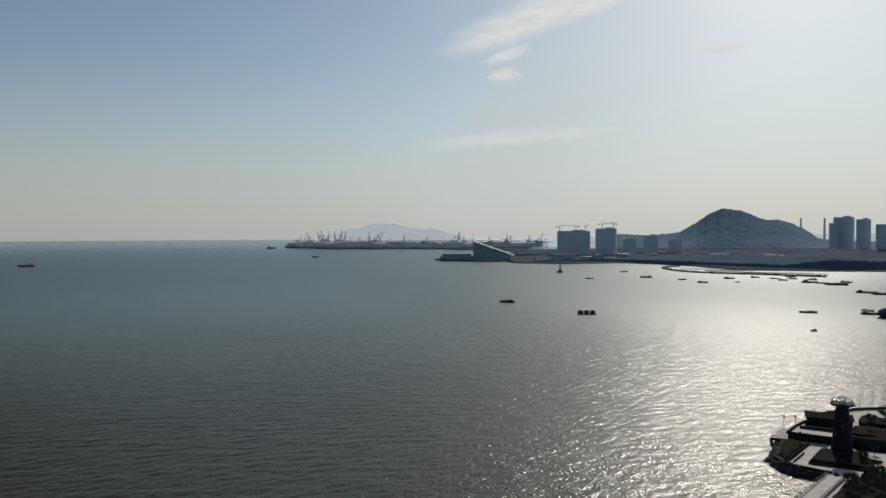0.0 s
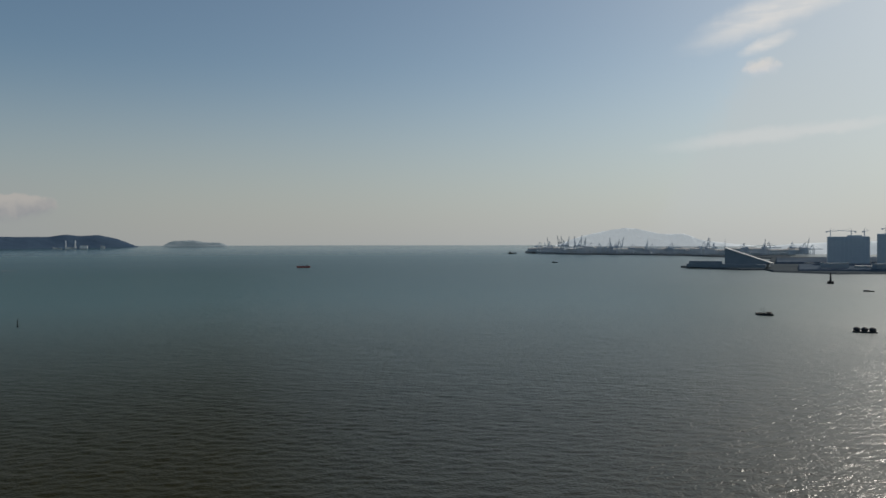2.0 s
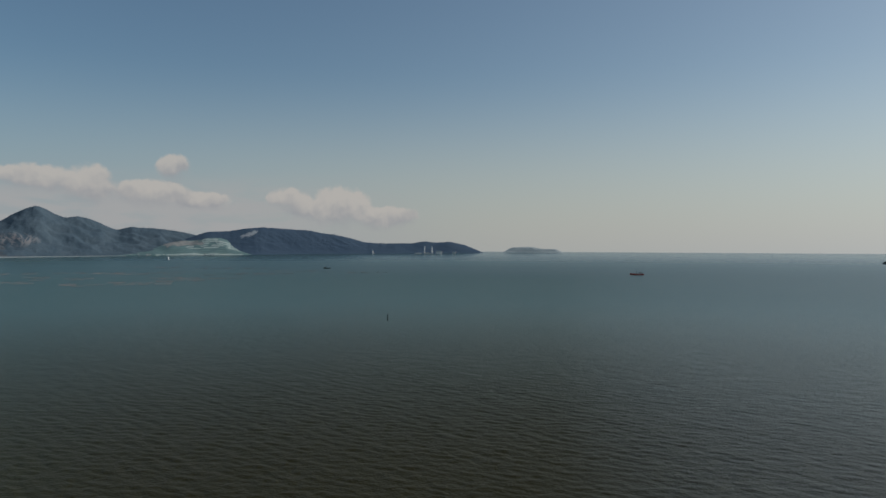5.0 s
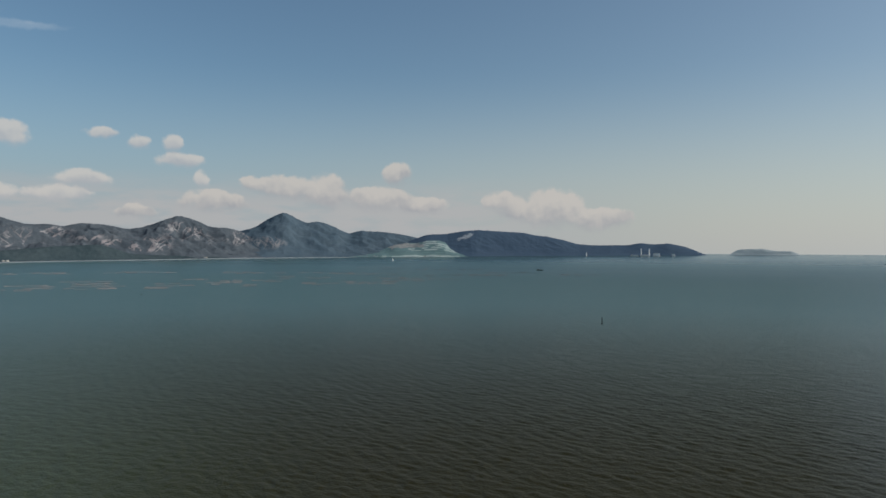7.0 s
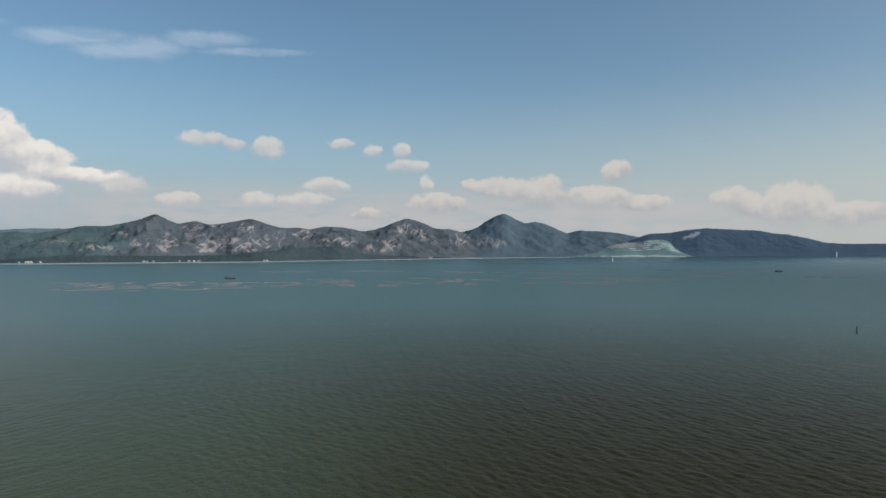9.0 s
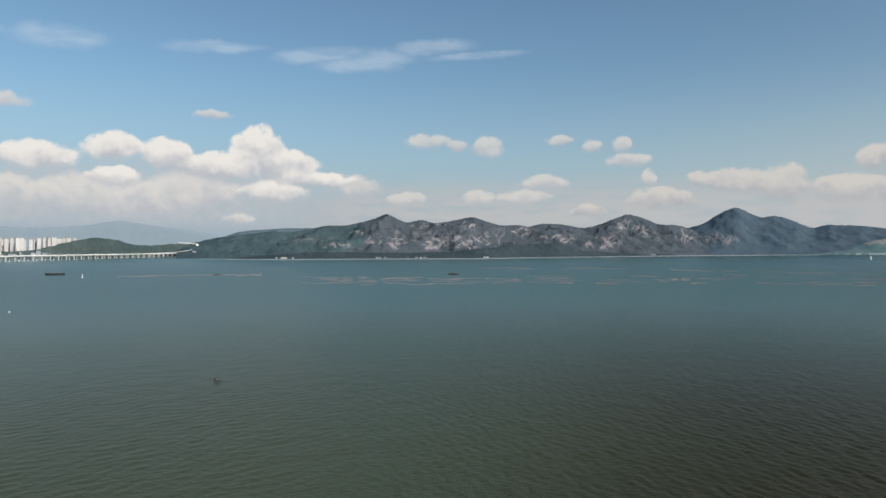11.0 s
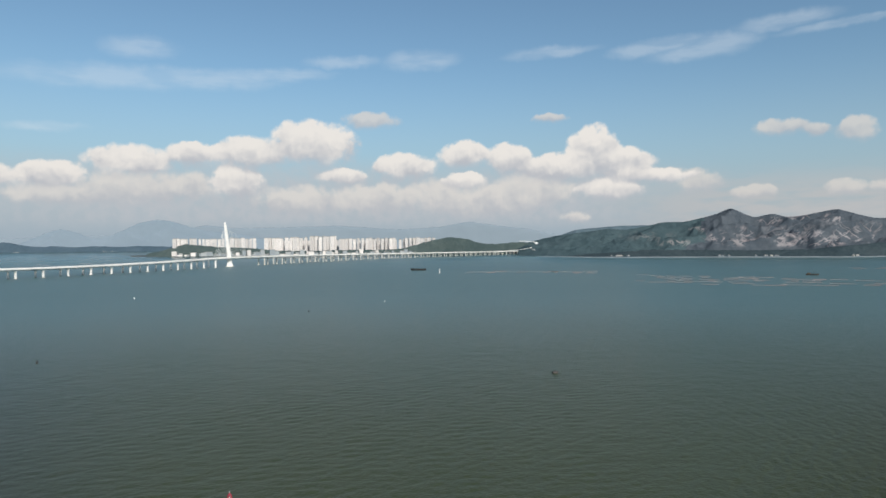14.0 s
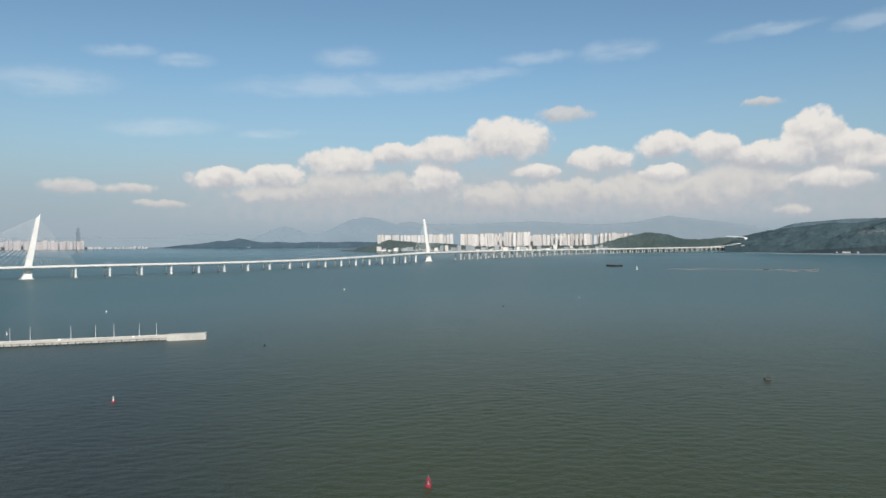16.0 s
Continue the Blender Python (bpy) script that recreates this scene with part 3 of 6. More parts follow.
def hill_range(name, ridge, shore, depth, crest, material, label, seed, step=0.09, rows=76, rugged=0.5, jag=0.03, foot=0.35, kind="structure", category="hill", green=None, scars=(), crowns=0.0):
    """A range of hills: ridge (heading, degrees above eye level), shore (heading, distance), depth from shore to back."""
    a0, a1 = min(p[0] for p in ridge), max(p[0] for p in ridge)
    cols = int((a1 - a0) / step) + 2
    pts, worn = [], []
    for i in range(rows):
        u = i / (rows - 1.0)
        for j in range(cols):
            az = a1 - (a1 - a0) * j / (cols - 1.0)
            d0 = between(shore, az)
            top = sum(between(ridge, az + off) for off in (-0.26, -0.13, 0.0, 0.13, 0.26)) / 5 + jag * (noise.noise((az * 2.3, seed, 0)) + 0.6 * noise.noise((az * 6.1, seed, 3)))
            dist = d0 + depth * u
            crest_d = d0 + depth * crest
            full = EYE + crest_d * math.tan(radians(top))
            p = spot(az, dist)
            q = Vector((p.x * 0.0022, p.y * 0.0022, seed * 7.1))
            rid = 1.0 - abs(noise.noise(q)) * 1.6 - abs(noise.noise(q * 2.3)) * 0.95 - abs(noise.noise(q * 5.1)) * 0.5 - abs(noise.noise(q * 11.3)) * 0.15
            if u <= crest:
                v = u / crest
                rise = foot * v + (1 - foot) * v * v * (3 - 2 * v)
                z = full * (rise + rugged * (rid - 0.35) * math.sin(math.pi * min(1, v)) ** 0.8)
            else:
                v = (u - crest) / (1 - crest)
                z = full * (1 - 0.75 * v * v)
            limit = EYE + dist * math.tan(radians(top - 0.02 * (1 - min(1, u / crest))))
            z = min(max(z, 2.0 + 2 * rid), limit) if 0 < i else -3.0
            if crowns and 0 < i:
                z += crowns * (0.6 * noise.noise((p.x * 0.045, p.y * 0.045, seed)) + noise.noise((p.x * 0.1, p.y * 0.1, seed)) - 0.4)
            if j in (0, cols - 1):
                z = -3.0
            pts.append(settle(p.x, p.y, z))
            worn.append(erosion(az, math.degrees(math.atan2(z - EYE, dist)), z, scars))
    me = grid_mesh(name, pts, rows, cols)
    me.materials.append(material)
    if scars:
        me.attributes.new("bare", "FLOAT", "POINT").data.foreach_set("value", worn)
    if green:
        me.materials.append(green[1])
        for f in me.polygons:
            j = f.index % (cols - 1)
            az = a1 - (a1 - a0) * j / (cols - 1.0)
            if az + 5.0 * noise.noise(f.center * 0.005) > green[0]:
                f.material_index = 1
    return tagged(new(name, me), label, category, kind=kind)


SCARS = [(109.1, 0.03, 1.2, 0.25, 0.9), (107.4, 1.09, 0.6, 0.2, 0.9), (105.9, 0.45, 1.0, 0.4, 0.8), (104.2, 0.79, 0.8, 0.4, 0.9), (101.5, 0.21, 1.3, 0.42, 1.25), (98.6, 0.3, 1.3, 0.5, 1.25), (98.6, -0.05, 1.0, 0.2, 1.2), (96.6, 0.5, 1.0, 0.42, 1.2), (94.0, 1.0, 0.9, 0.5, 1.1),
         (102.3, 1.7, 0.8, 0.25, 1.0), (100.4, 1.9, 0.8, 0.2, 1.0), (98.1, 1.8, 0.8, 0.3, 1.0), (87.5, 0.24, 1.3, 0.4, 1.35), (85.5, 1.67, 0.8, 0.35, 1.0), (84.1, 1.32, 0.6, 0.3, 1.1), (91.7, 0.9, 1.0, 0.3, 0.9), (81.0, 0.87, 0.7, 0.5, 1.0), (90.1, 0.45, 0.7, 0.2, 1.0), (104, 0.05, 1.6, 0.3, 0.8), (97.0, 0.9, 9.0, 0.75, 0.42), (84.5, 0.8, 4.5, 0.7, 0.36), (111.0, 0.6, 3.0, 0.6, 0.32)]
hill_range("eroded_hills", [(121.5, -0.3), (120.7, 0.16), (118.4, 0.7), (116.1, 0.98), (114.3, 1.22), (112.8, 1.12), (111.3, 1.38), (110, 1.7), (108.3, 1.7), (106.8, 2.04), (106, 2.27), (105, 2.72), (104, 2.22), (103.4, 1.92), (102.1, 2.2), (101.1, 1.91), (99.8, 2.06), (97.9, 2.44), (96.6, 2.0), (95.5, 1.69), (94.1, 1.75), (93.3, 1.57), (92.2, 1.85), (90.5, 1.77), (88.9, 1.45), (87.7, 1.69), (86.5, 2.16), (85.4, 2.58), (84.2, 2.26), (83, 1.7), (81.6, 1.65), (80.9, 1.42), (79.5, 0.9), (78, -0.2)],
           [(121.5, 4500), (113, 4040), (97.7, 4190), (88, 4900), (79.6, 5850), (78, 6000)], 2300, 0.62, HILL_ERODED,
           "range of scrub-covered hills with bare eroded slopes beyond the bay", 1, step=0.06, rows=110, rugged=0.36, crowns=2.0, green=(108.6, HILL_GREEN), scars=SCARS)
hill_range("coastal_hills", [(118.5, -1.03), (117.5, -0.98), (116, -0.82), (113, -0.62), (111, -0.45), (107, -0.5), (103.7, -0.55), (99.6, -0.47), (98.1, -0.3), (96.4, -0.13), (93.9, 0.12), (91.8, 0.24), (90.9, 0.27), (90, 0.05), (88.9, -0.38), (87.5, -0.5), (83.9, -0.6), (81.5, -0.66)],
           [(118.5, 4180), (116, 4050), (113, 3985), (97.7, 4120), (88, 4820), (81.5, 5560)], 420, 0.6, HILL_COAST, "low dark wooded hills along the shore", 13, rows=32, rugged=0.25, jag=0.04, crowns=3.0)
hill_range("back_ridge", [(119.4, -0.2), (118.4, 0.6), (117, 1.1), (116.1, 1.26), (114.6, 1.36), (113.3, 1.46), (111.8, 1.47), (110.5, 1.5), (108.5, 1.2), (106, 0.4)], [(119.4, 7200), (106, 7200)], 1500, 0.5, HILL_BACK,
           "wooded ridge paled for haze behind the nearer hills", 12, rows=24, rugged=0.3)
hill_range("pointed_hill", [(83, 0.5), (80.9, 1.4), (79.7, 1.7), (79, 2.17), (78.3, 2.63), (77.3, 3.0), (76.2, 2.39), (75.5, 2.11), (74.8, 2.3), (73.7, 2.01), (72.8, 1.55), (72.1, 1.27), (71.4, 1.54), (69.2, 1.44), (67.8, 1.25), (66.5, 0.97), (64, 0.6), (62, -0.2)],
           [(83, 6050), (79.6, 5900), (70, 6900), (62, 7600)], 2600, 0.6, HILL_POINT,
           "wooded hill tinted blue-green for haze, with a pointed summit beyond the bay", 2, rugged=0.16, crowns=4.0, scars=[(78.6, 0.5, 1.5, 0.5, 0.7), (80.5, 0.7, 0.8, 0.5, 0.8)])
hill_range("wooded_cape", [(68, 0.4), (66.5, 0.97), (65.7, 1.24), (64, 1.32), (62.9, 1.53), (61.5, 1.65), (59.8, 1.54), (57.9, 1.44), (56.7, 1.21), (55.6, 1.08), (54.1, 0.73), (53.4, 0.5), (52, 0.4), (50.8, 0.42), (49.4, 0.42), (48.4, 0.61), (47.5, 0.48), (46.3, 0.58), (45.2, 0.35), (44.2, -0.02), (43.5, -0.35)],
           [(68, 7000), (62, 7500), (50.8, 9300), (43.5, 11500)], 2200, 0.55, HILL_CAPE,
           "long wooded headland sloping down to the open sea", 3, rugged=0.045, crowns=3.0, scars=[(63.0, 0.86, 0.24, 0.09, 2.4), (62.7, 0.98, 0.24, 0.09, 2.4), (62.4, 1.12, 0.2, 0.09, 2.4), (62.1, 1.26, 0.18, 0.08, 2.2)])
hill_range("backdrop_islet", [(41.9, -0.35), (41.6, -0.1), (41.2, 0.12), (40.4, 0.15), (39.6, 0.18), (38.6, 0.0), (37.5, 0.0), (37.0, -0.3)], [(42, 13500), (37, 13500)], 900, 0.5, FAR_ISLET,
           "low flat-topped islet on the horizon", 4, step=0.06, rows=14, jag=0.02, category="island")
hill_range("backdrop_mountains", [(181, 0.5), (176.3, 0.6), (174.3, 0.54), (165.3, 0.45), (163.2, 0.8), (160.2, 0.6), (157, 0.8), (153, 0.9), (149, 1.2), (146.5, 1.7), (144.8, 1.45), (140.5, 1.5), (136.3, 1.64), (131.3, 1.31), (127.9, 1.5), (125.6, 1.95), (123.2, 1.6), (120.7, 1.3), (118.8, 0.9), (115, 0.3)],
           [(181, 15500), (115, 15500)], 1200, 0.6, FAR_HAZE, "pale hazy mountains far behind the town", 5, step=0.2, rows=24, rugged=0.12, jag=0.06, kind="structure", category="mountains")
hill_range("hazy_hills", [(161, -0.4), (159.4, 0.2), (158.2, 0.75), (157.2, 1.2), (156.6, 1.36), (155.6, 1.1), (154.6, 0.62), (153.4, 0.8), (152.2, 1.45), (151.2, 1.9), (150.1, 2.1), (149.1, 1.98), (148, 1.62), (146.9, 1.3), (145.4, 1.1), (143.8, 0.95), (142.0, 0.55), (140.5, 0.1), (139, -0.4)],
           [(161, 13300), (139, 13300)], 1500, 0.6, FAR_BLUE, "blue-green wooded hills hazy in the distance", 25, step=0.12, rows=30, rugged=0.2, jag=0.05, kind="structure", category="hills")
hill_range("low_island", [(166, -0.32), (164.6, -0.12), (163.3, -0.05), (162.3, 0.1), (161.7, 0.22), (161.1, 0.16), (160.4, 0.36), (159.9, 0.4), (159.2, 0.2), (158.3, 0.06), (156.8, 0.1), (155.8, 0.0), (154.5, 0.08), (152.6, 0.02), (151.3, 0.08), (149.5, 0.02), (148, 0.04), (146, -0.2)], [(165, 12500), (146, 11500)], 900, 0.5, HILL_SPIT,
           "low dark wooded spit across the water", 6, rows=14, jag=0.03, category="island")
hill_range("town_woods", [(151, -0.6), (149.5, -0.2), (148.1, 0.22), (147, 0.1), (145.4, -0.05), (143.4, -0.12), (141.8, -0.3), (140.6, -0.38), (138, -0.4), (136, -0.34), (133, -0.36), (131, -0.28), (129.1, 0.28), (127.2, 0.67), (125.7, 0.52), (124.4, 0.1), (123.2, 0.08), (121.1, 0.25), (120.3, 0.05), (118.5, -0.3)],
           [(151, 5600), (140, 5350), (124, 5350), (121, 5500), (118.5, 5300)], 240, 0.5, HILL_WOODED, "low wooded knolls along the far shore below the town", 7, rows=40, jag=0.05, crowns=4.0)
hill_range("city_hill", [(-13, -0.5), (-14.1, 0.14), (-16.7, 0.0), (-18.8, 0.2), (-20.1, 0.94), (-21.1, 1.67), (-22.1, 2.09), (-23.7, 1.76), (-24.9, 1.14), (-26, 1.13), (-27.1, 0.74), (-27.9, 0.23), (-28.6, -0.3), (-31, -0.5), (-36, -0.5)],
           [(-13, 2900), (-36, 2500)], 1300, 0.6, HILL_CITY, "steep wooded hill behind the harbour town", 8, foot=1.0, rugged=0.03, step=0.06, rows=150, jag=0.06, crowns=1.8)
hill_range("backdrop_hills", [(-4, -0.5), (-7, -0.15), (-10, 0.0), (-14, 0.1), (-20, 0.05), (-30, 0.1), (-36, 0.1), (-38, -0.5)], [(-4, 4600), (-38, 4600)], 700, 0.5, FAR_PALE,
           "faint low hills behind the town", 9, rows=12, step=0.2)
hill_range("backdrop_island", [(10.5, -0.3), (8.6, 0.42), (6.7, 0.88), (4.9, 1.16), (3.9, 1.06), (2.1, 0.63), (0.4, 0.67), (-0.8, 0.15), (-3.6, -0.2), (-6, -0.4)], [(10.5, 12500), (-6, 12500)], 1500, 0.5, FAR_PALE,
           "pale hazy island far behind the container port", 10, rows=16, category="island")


def landfill():
    """Benches of teal sheeting with pale gravel berms, open tipped soil on the top."""
    ridge = [(72.2, -0.55), (71, -0.33), (70, -0.12), (69.2, 0.08), (68.5, 0.34), (67.5, 0.52), (66.7, 0.55), (66.2, 0.6), (65.8, 0.74), (64.8, 0.76), (64.25, 0.62), (63.9, 0.28), (63.3, -0.02), (62.7, -0.3), (62.3, -0.55)]
    shore = [(72.5, 6500), (62.5, 7250)]
    rows, cols, pts, kinds = 72, 160, [], []
    rng = random.Random(9)
    for i in range(rows):
        u = i / (rows - 1.0)
        for j in range(cols):
            az = 72.2 - 9.9 * j / (cols - 1.0)
            dist = between(shore, az) + 800 * u
            top = EYE + (between(shore, az) + 800) * math.tan(radians(between(ridge, az)))
            bench = u * 8 + 0.9 * noise.noise((az * 0.8, u * 2, 5))
            step = bench - math.floor(bench)
            stepped = (math.floor(bench) + min(1.0, step * 1.8)) / 8.0
            z = max(1.0, top * min(1.0, max(0.0, stepped))) if 0 < i and 0 < j < cols - 1 else -2.0
            p = spot(az, dist)
            pts.append(settle(p.x, p.y, z))
            if i < rows - 1 and j < cols - 1:
                patchy = noise.noise((az * 1.4, u * 5, 2))
                if 66.3 < az + 0.5 * patchy < 68.8 and 0.95 > u > 0.6 - 0.2 * patchy:
                    kinds.append(2)
                elif (u < 0.05 and 63 < az < 69.5 and patchy > -0.25) or (step < 0.3 and patchy > -0.12 and u > 0.4 and az < 67.5) or (70.3 < az < 71.3 and 0.2 < u < 0.5 and patchy > 0):
                    kinds.append(1)
                elif 0.45 < step < 0.8 and u > 0.1 and noise.noise((az * 1.1, bench * 0.8, 8)) > 0.06:
                    kinds.append(3)
                else:
                    kinds.append(0)
    me = grid_mesh("landfill", pts, rows, cols)
    for m in (TERRACE, BERM, TIPPED_SOIL, HILL_POINT):
        me.materials.append(m)
    me.polygons.foreach_set("material_index", kinds)
    tagged(new("landfill", me), "teal-green terraced landfill with pale soil on its top", "landfill", kind="structure")


landfill()


def land(name, shore, back, z, material, label, wall=None):
    """Level ground from a shore line back to a second line, with a sloping bank."""
    cols = 60
    a0, a1 = shore[0][0], shore[-1][0]
    pts = []
    for drop, u in ((-2.5, -0.012), (z, 0.0), (z, 0.3), (z, 1.0)):
        for j in range(cols):
            az = a0 + (a1 - a0) * j / (cols - 1.0)
            d0, d1 = between(shore, az), between(back, az)
            p = spot(az, d0 + (d1 - d0) * u + 4 * noise.noise((az * 3, 1, 2)))
            pts.append(settle(p.x, p.y, drop))
    me = grid_mesh(name, pts, 4, cols)
    for f in me.polygons:
        f.use_smooth = False
    me.materials.append(material)
    return tagged(new(name, me), label, "ground", kind="structure")


land("ground_port", [(12.9, 4700), (8.6, 4110), (3, 3975), (-0.75, 3750), (-3.5, 3400), (-7, 3200)], [(13, 5200), (-7, 5200)], 5, EARTH, "flat reclaimed ground of the container port")
land("ground_town", [(-5.3, 1960), (-5.7, 1856), (-10, 1786), (-14, 1870), (-17.1, 1850), (-20.9, 1660), (-22.9, 1540), (-28.6, 1560), (-32.7, 1600), (-40, 1650)], [(-5.3, 2400), (-5.7, 3600), (-40, 3600)], 4, EARTH, "flat shore ground of the harbour town")
land("ground_point", [(0.7, 2085), (-1.7, 1986), (-3.6, 1940), (-5.6, 1965)], [(0.7, 2130), (-5.6, 2300)], 4, EARTH, "point of land under the arts centre")
# added strip: imitates the haze-bright waterline, its depth fitted to the view
land("mudflat", [(120, 4230), (118.5, 4030), (116, 3830), (113, 3740), (97.7, 3880), (88, 4560), (79.6, 5350), (75, 5780), (71.5, 6280)], [(120, 4330), (118.5, 4200), (116, 4060), (113, 4000), (97.7, 4140), (88, 4840), (79.6, 5860), (75, 6200), (71.5, 6480)], 0.3, SHORE_HAZE, "pale strip for the bright haze line at the foot of the hills")
land("ground_far_shore", [(152, 5650), (140, 5330), (124, 5330), (118, 5350)], [(152, 6300), (118, 6300)], 3, EARTH, "flat far shore under the town")


# ---------- buildings ----------
def apartment_tower(height, width, deep, wall=None):
    """A slab of flats: ribbed walls with recessed window strips and plant rooms on the roof."""
    ob = new("apartment_tower")
    bm = bmesh.new()
    ribs = 5
    w = width / ribs
    for i in range(ribs):
        box(bm, -width / 2 + w * (i + 0.5), 0, height / 2, w * 0.70, deep, height)
    part("wall", bm, wall or FLAT_PINK, ob)
    bm = bmesh.new()
    for i in range(ribs - 1):
        box(bm, -width / 2 + w * (i + 1), 0, height / 2 - 1, w * 0.34, deep - 5, height - 2)
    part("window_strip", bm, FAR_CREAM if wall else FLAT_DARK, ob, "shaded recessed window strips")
    bm = bmesh.new()
    box(bm, 0, 0, height + 0.5, width * 0.9, deep * 0.8, 1.2)
    box(bm, -width * 0.2, 0, height + 3.5, w, deep * 0.5, 5.5)
    box(bm, width * 0.25, 0, height + 3, w, deep * 0.5, 4.5)
    part("roof", bm, FLAT_ROOF, ob)
    return tagged(ob, "tall cream apartment block with ribbed walls on the far shore", "apartment block", "towers of the far town")



def hamlets():
    """Small white houses in groups along the foot of the hills."""
    rng = random.Random(12)
    for az, spread, dist, z, count in ((113.3, 0.7, 4020, 4, 9), (102.6, 0.9, 4080, 3, 7), (96.9, 0.25, 4180, 4, 3), (83.2, 0.4, 5420, 4, 4), (105.5, 0.6, 4050, 3, 3), (69.6, 1.2, 6560, 4, 6), (66, 1.4, 6850, 4, 8), (120.3, 0.5, 4560, 36, 3), (153.4, 0.5, 11350, 8, 5), (159.4, 0.3, 11850, 4, 4), (165.2, 0.4, 12400, 30, 4)):
        for i in range(count):
            ob = thing("house", az + rng.uniform(-spread, spread), dist + rng.uniform(-8, 20), rng.uniform(-30, 30), "small white house among trees on the far shore", "house", "houses along the far shore", z=z)
            w, h = rng.uniform(6, 13), rng.uniform(3.0, 5.0)
            bm = bmesh.new()
            box(bm, 0, 0, h / 2 - 1, w, 11, h + 2)
            part("wall", bm, rng.choice((BEAM, LOWRISE, LOWRISE)), ob)
            bm = bmesh.new()
            loft(bm, [[(x, y, h) for x, y in ((-w / 2 - 0.6, -6.1), (w / 2 + 0.6, -6.1), (w / 2 + 0.6, 6.1), (-w / 2 - 0.6, 6.1))], [(x, y, h + 2.2) for x, y in ((-w / 2 + 2, -0.5), (w / 2 - 2, -0.5), (w / 2 - 2, 0.5), (-w / 2 + 2, 0.5))]])
            part("roof", bm, FLAT_ROOF, ob)


hamlets()


def far_town():
    kinds = [apartment_tower(100, 34, 22), apartment_tower(100, 44, 22), apartment_tower(100, 26, 20)]
    rng = random.Random(4)
    blocks = [(148.9, 142.6, 5700, 0.66), (142.0, 138.7, 5650, 0.70), (138.4, 136.3, 5600, 0.80), (136.0, 131.5, 5800, 0.62), (130.7, 128.3, 5900, 0.66), (141, 130, 6000, 0.50)]
    for a0, a1, dist, top in blocks:
        az = a0
        while az > a1:
            k = rng.choice(kinds)
            d = dist + rng.uniform(-60, 60)
            wide = rng.uniform(0.66, 0.92)
            tall = (EYE + d * math.tan(radians(top + rng.uniform(-0.05, 0.05))) - 3) / 106.0
            s = squeeze(d)
            m = Matrix.Translation(settle(*spot(az, d, 3))) @ Matrix.Rotation(radians(az + rng.uniform(-25, 25)), 4, "Z")
            ob = copy_thing(k, m)
            ob.scale = (s * wide, s * wide, s * tall)
            az -= rng.uniform(0.26, 0.37)
    # copies of the towers with haze put into the wall colour
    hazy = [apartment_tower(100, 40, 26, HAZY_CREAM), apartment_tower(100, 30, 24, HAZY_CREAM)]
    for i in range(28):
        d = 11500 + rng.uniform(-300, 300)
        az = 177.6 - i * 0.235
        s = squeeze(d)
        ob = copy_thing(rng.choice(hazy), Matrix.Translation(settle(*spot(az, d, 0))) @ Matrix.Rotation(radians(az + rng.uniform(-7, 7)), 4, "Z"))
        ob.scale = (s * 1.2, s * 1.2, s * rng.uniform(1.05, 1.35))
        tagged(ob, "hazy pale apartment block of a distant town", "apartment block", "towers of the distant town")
    for k in kinds + hazy:
        for o in (*k.children_recursive, k):
            bpy.data.objects.remove(o)
    for i in range(74):
        d = 5335 + 90 * rng.random() ** 1.5
        ob = thing("low_building", 149 - i * 0.262 - rng.uniform(0, 0.2), d, rng.uniform(-15, 15), "low white building on the waterfront below the town", "building", "buildings on the far waterfront", z=3)
        w, h = rng.uniform(14, 44), 8 + 38 * rng.random() ** 1.6
        bm = bmesh.new()
        box(bm, 0, 0, h / 2, w, 20, h)
        part("wall", bm, rng.choice((FLAT_PINK, LOWRISE, LOWRISE, LOWRISE)), ob)
        bm = bmesh.new()
        box(bm, 0, 0, h + 0.6, w + 1.5, 21.5, 1.2)
        part("roof", bm, FLAT_ROOF, ob)
    bm = bmesh.new()
    box(bm, 0, 0, 130, 46, 40, 260)
    box(bm, 0, 0, 290, 34, 30, 60)
    rod(bm, (0, 0, 318), (0, 0, 372), 4, 1)
    ob = thing("skyscraper", 171.5, 12000, 20, "pale hazy skyscraper with a spire in the distant town", "skyscraper")
    # glowing haze material, as on the far mountains
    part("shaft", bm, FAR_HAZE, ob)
    for i in range(16):
        d = 12000 + rng.uniform(-200, 200)
        ob = thing("low_building", 171 - i * 0.27 - rng.uniform(0, 0.1), d, rng.uniform(-20, 20), "small white building on the distant shore", "building", "buildings on the distant shore")
        bm = bmesh.new()
        w, h = rng.uniform(20, 70), rng.uniform(12, 40)
        box(bm, 0, 0, h / 2, w, 30, h)
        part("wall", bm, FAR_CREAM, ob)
        bm = bmesh.new()
        box(bm, 0, 0, h + 1, w + 2, 32, 2)
        part("roof", bm, FLAT_ROOF, ob)


far_town()


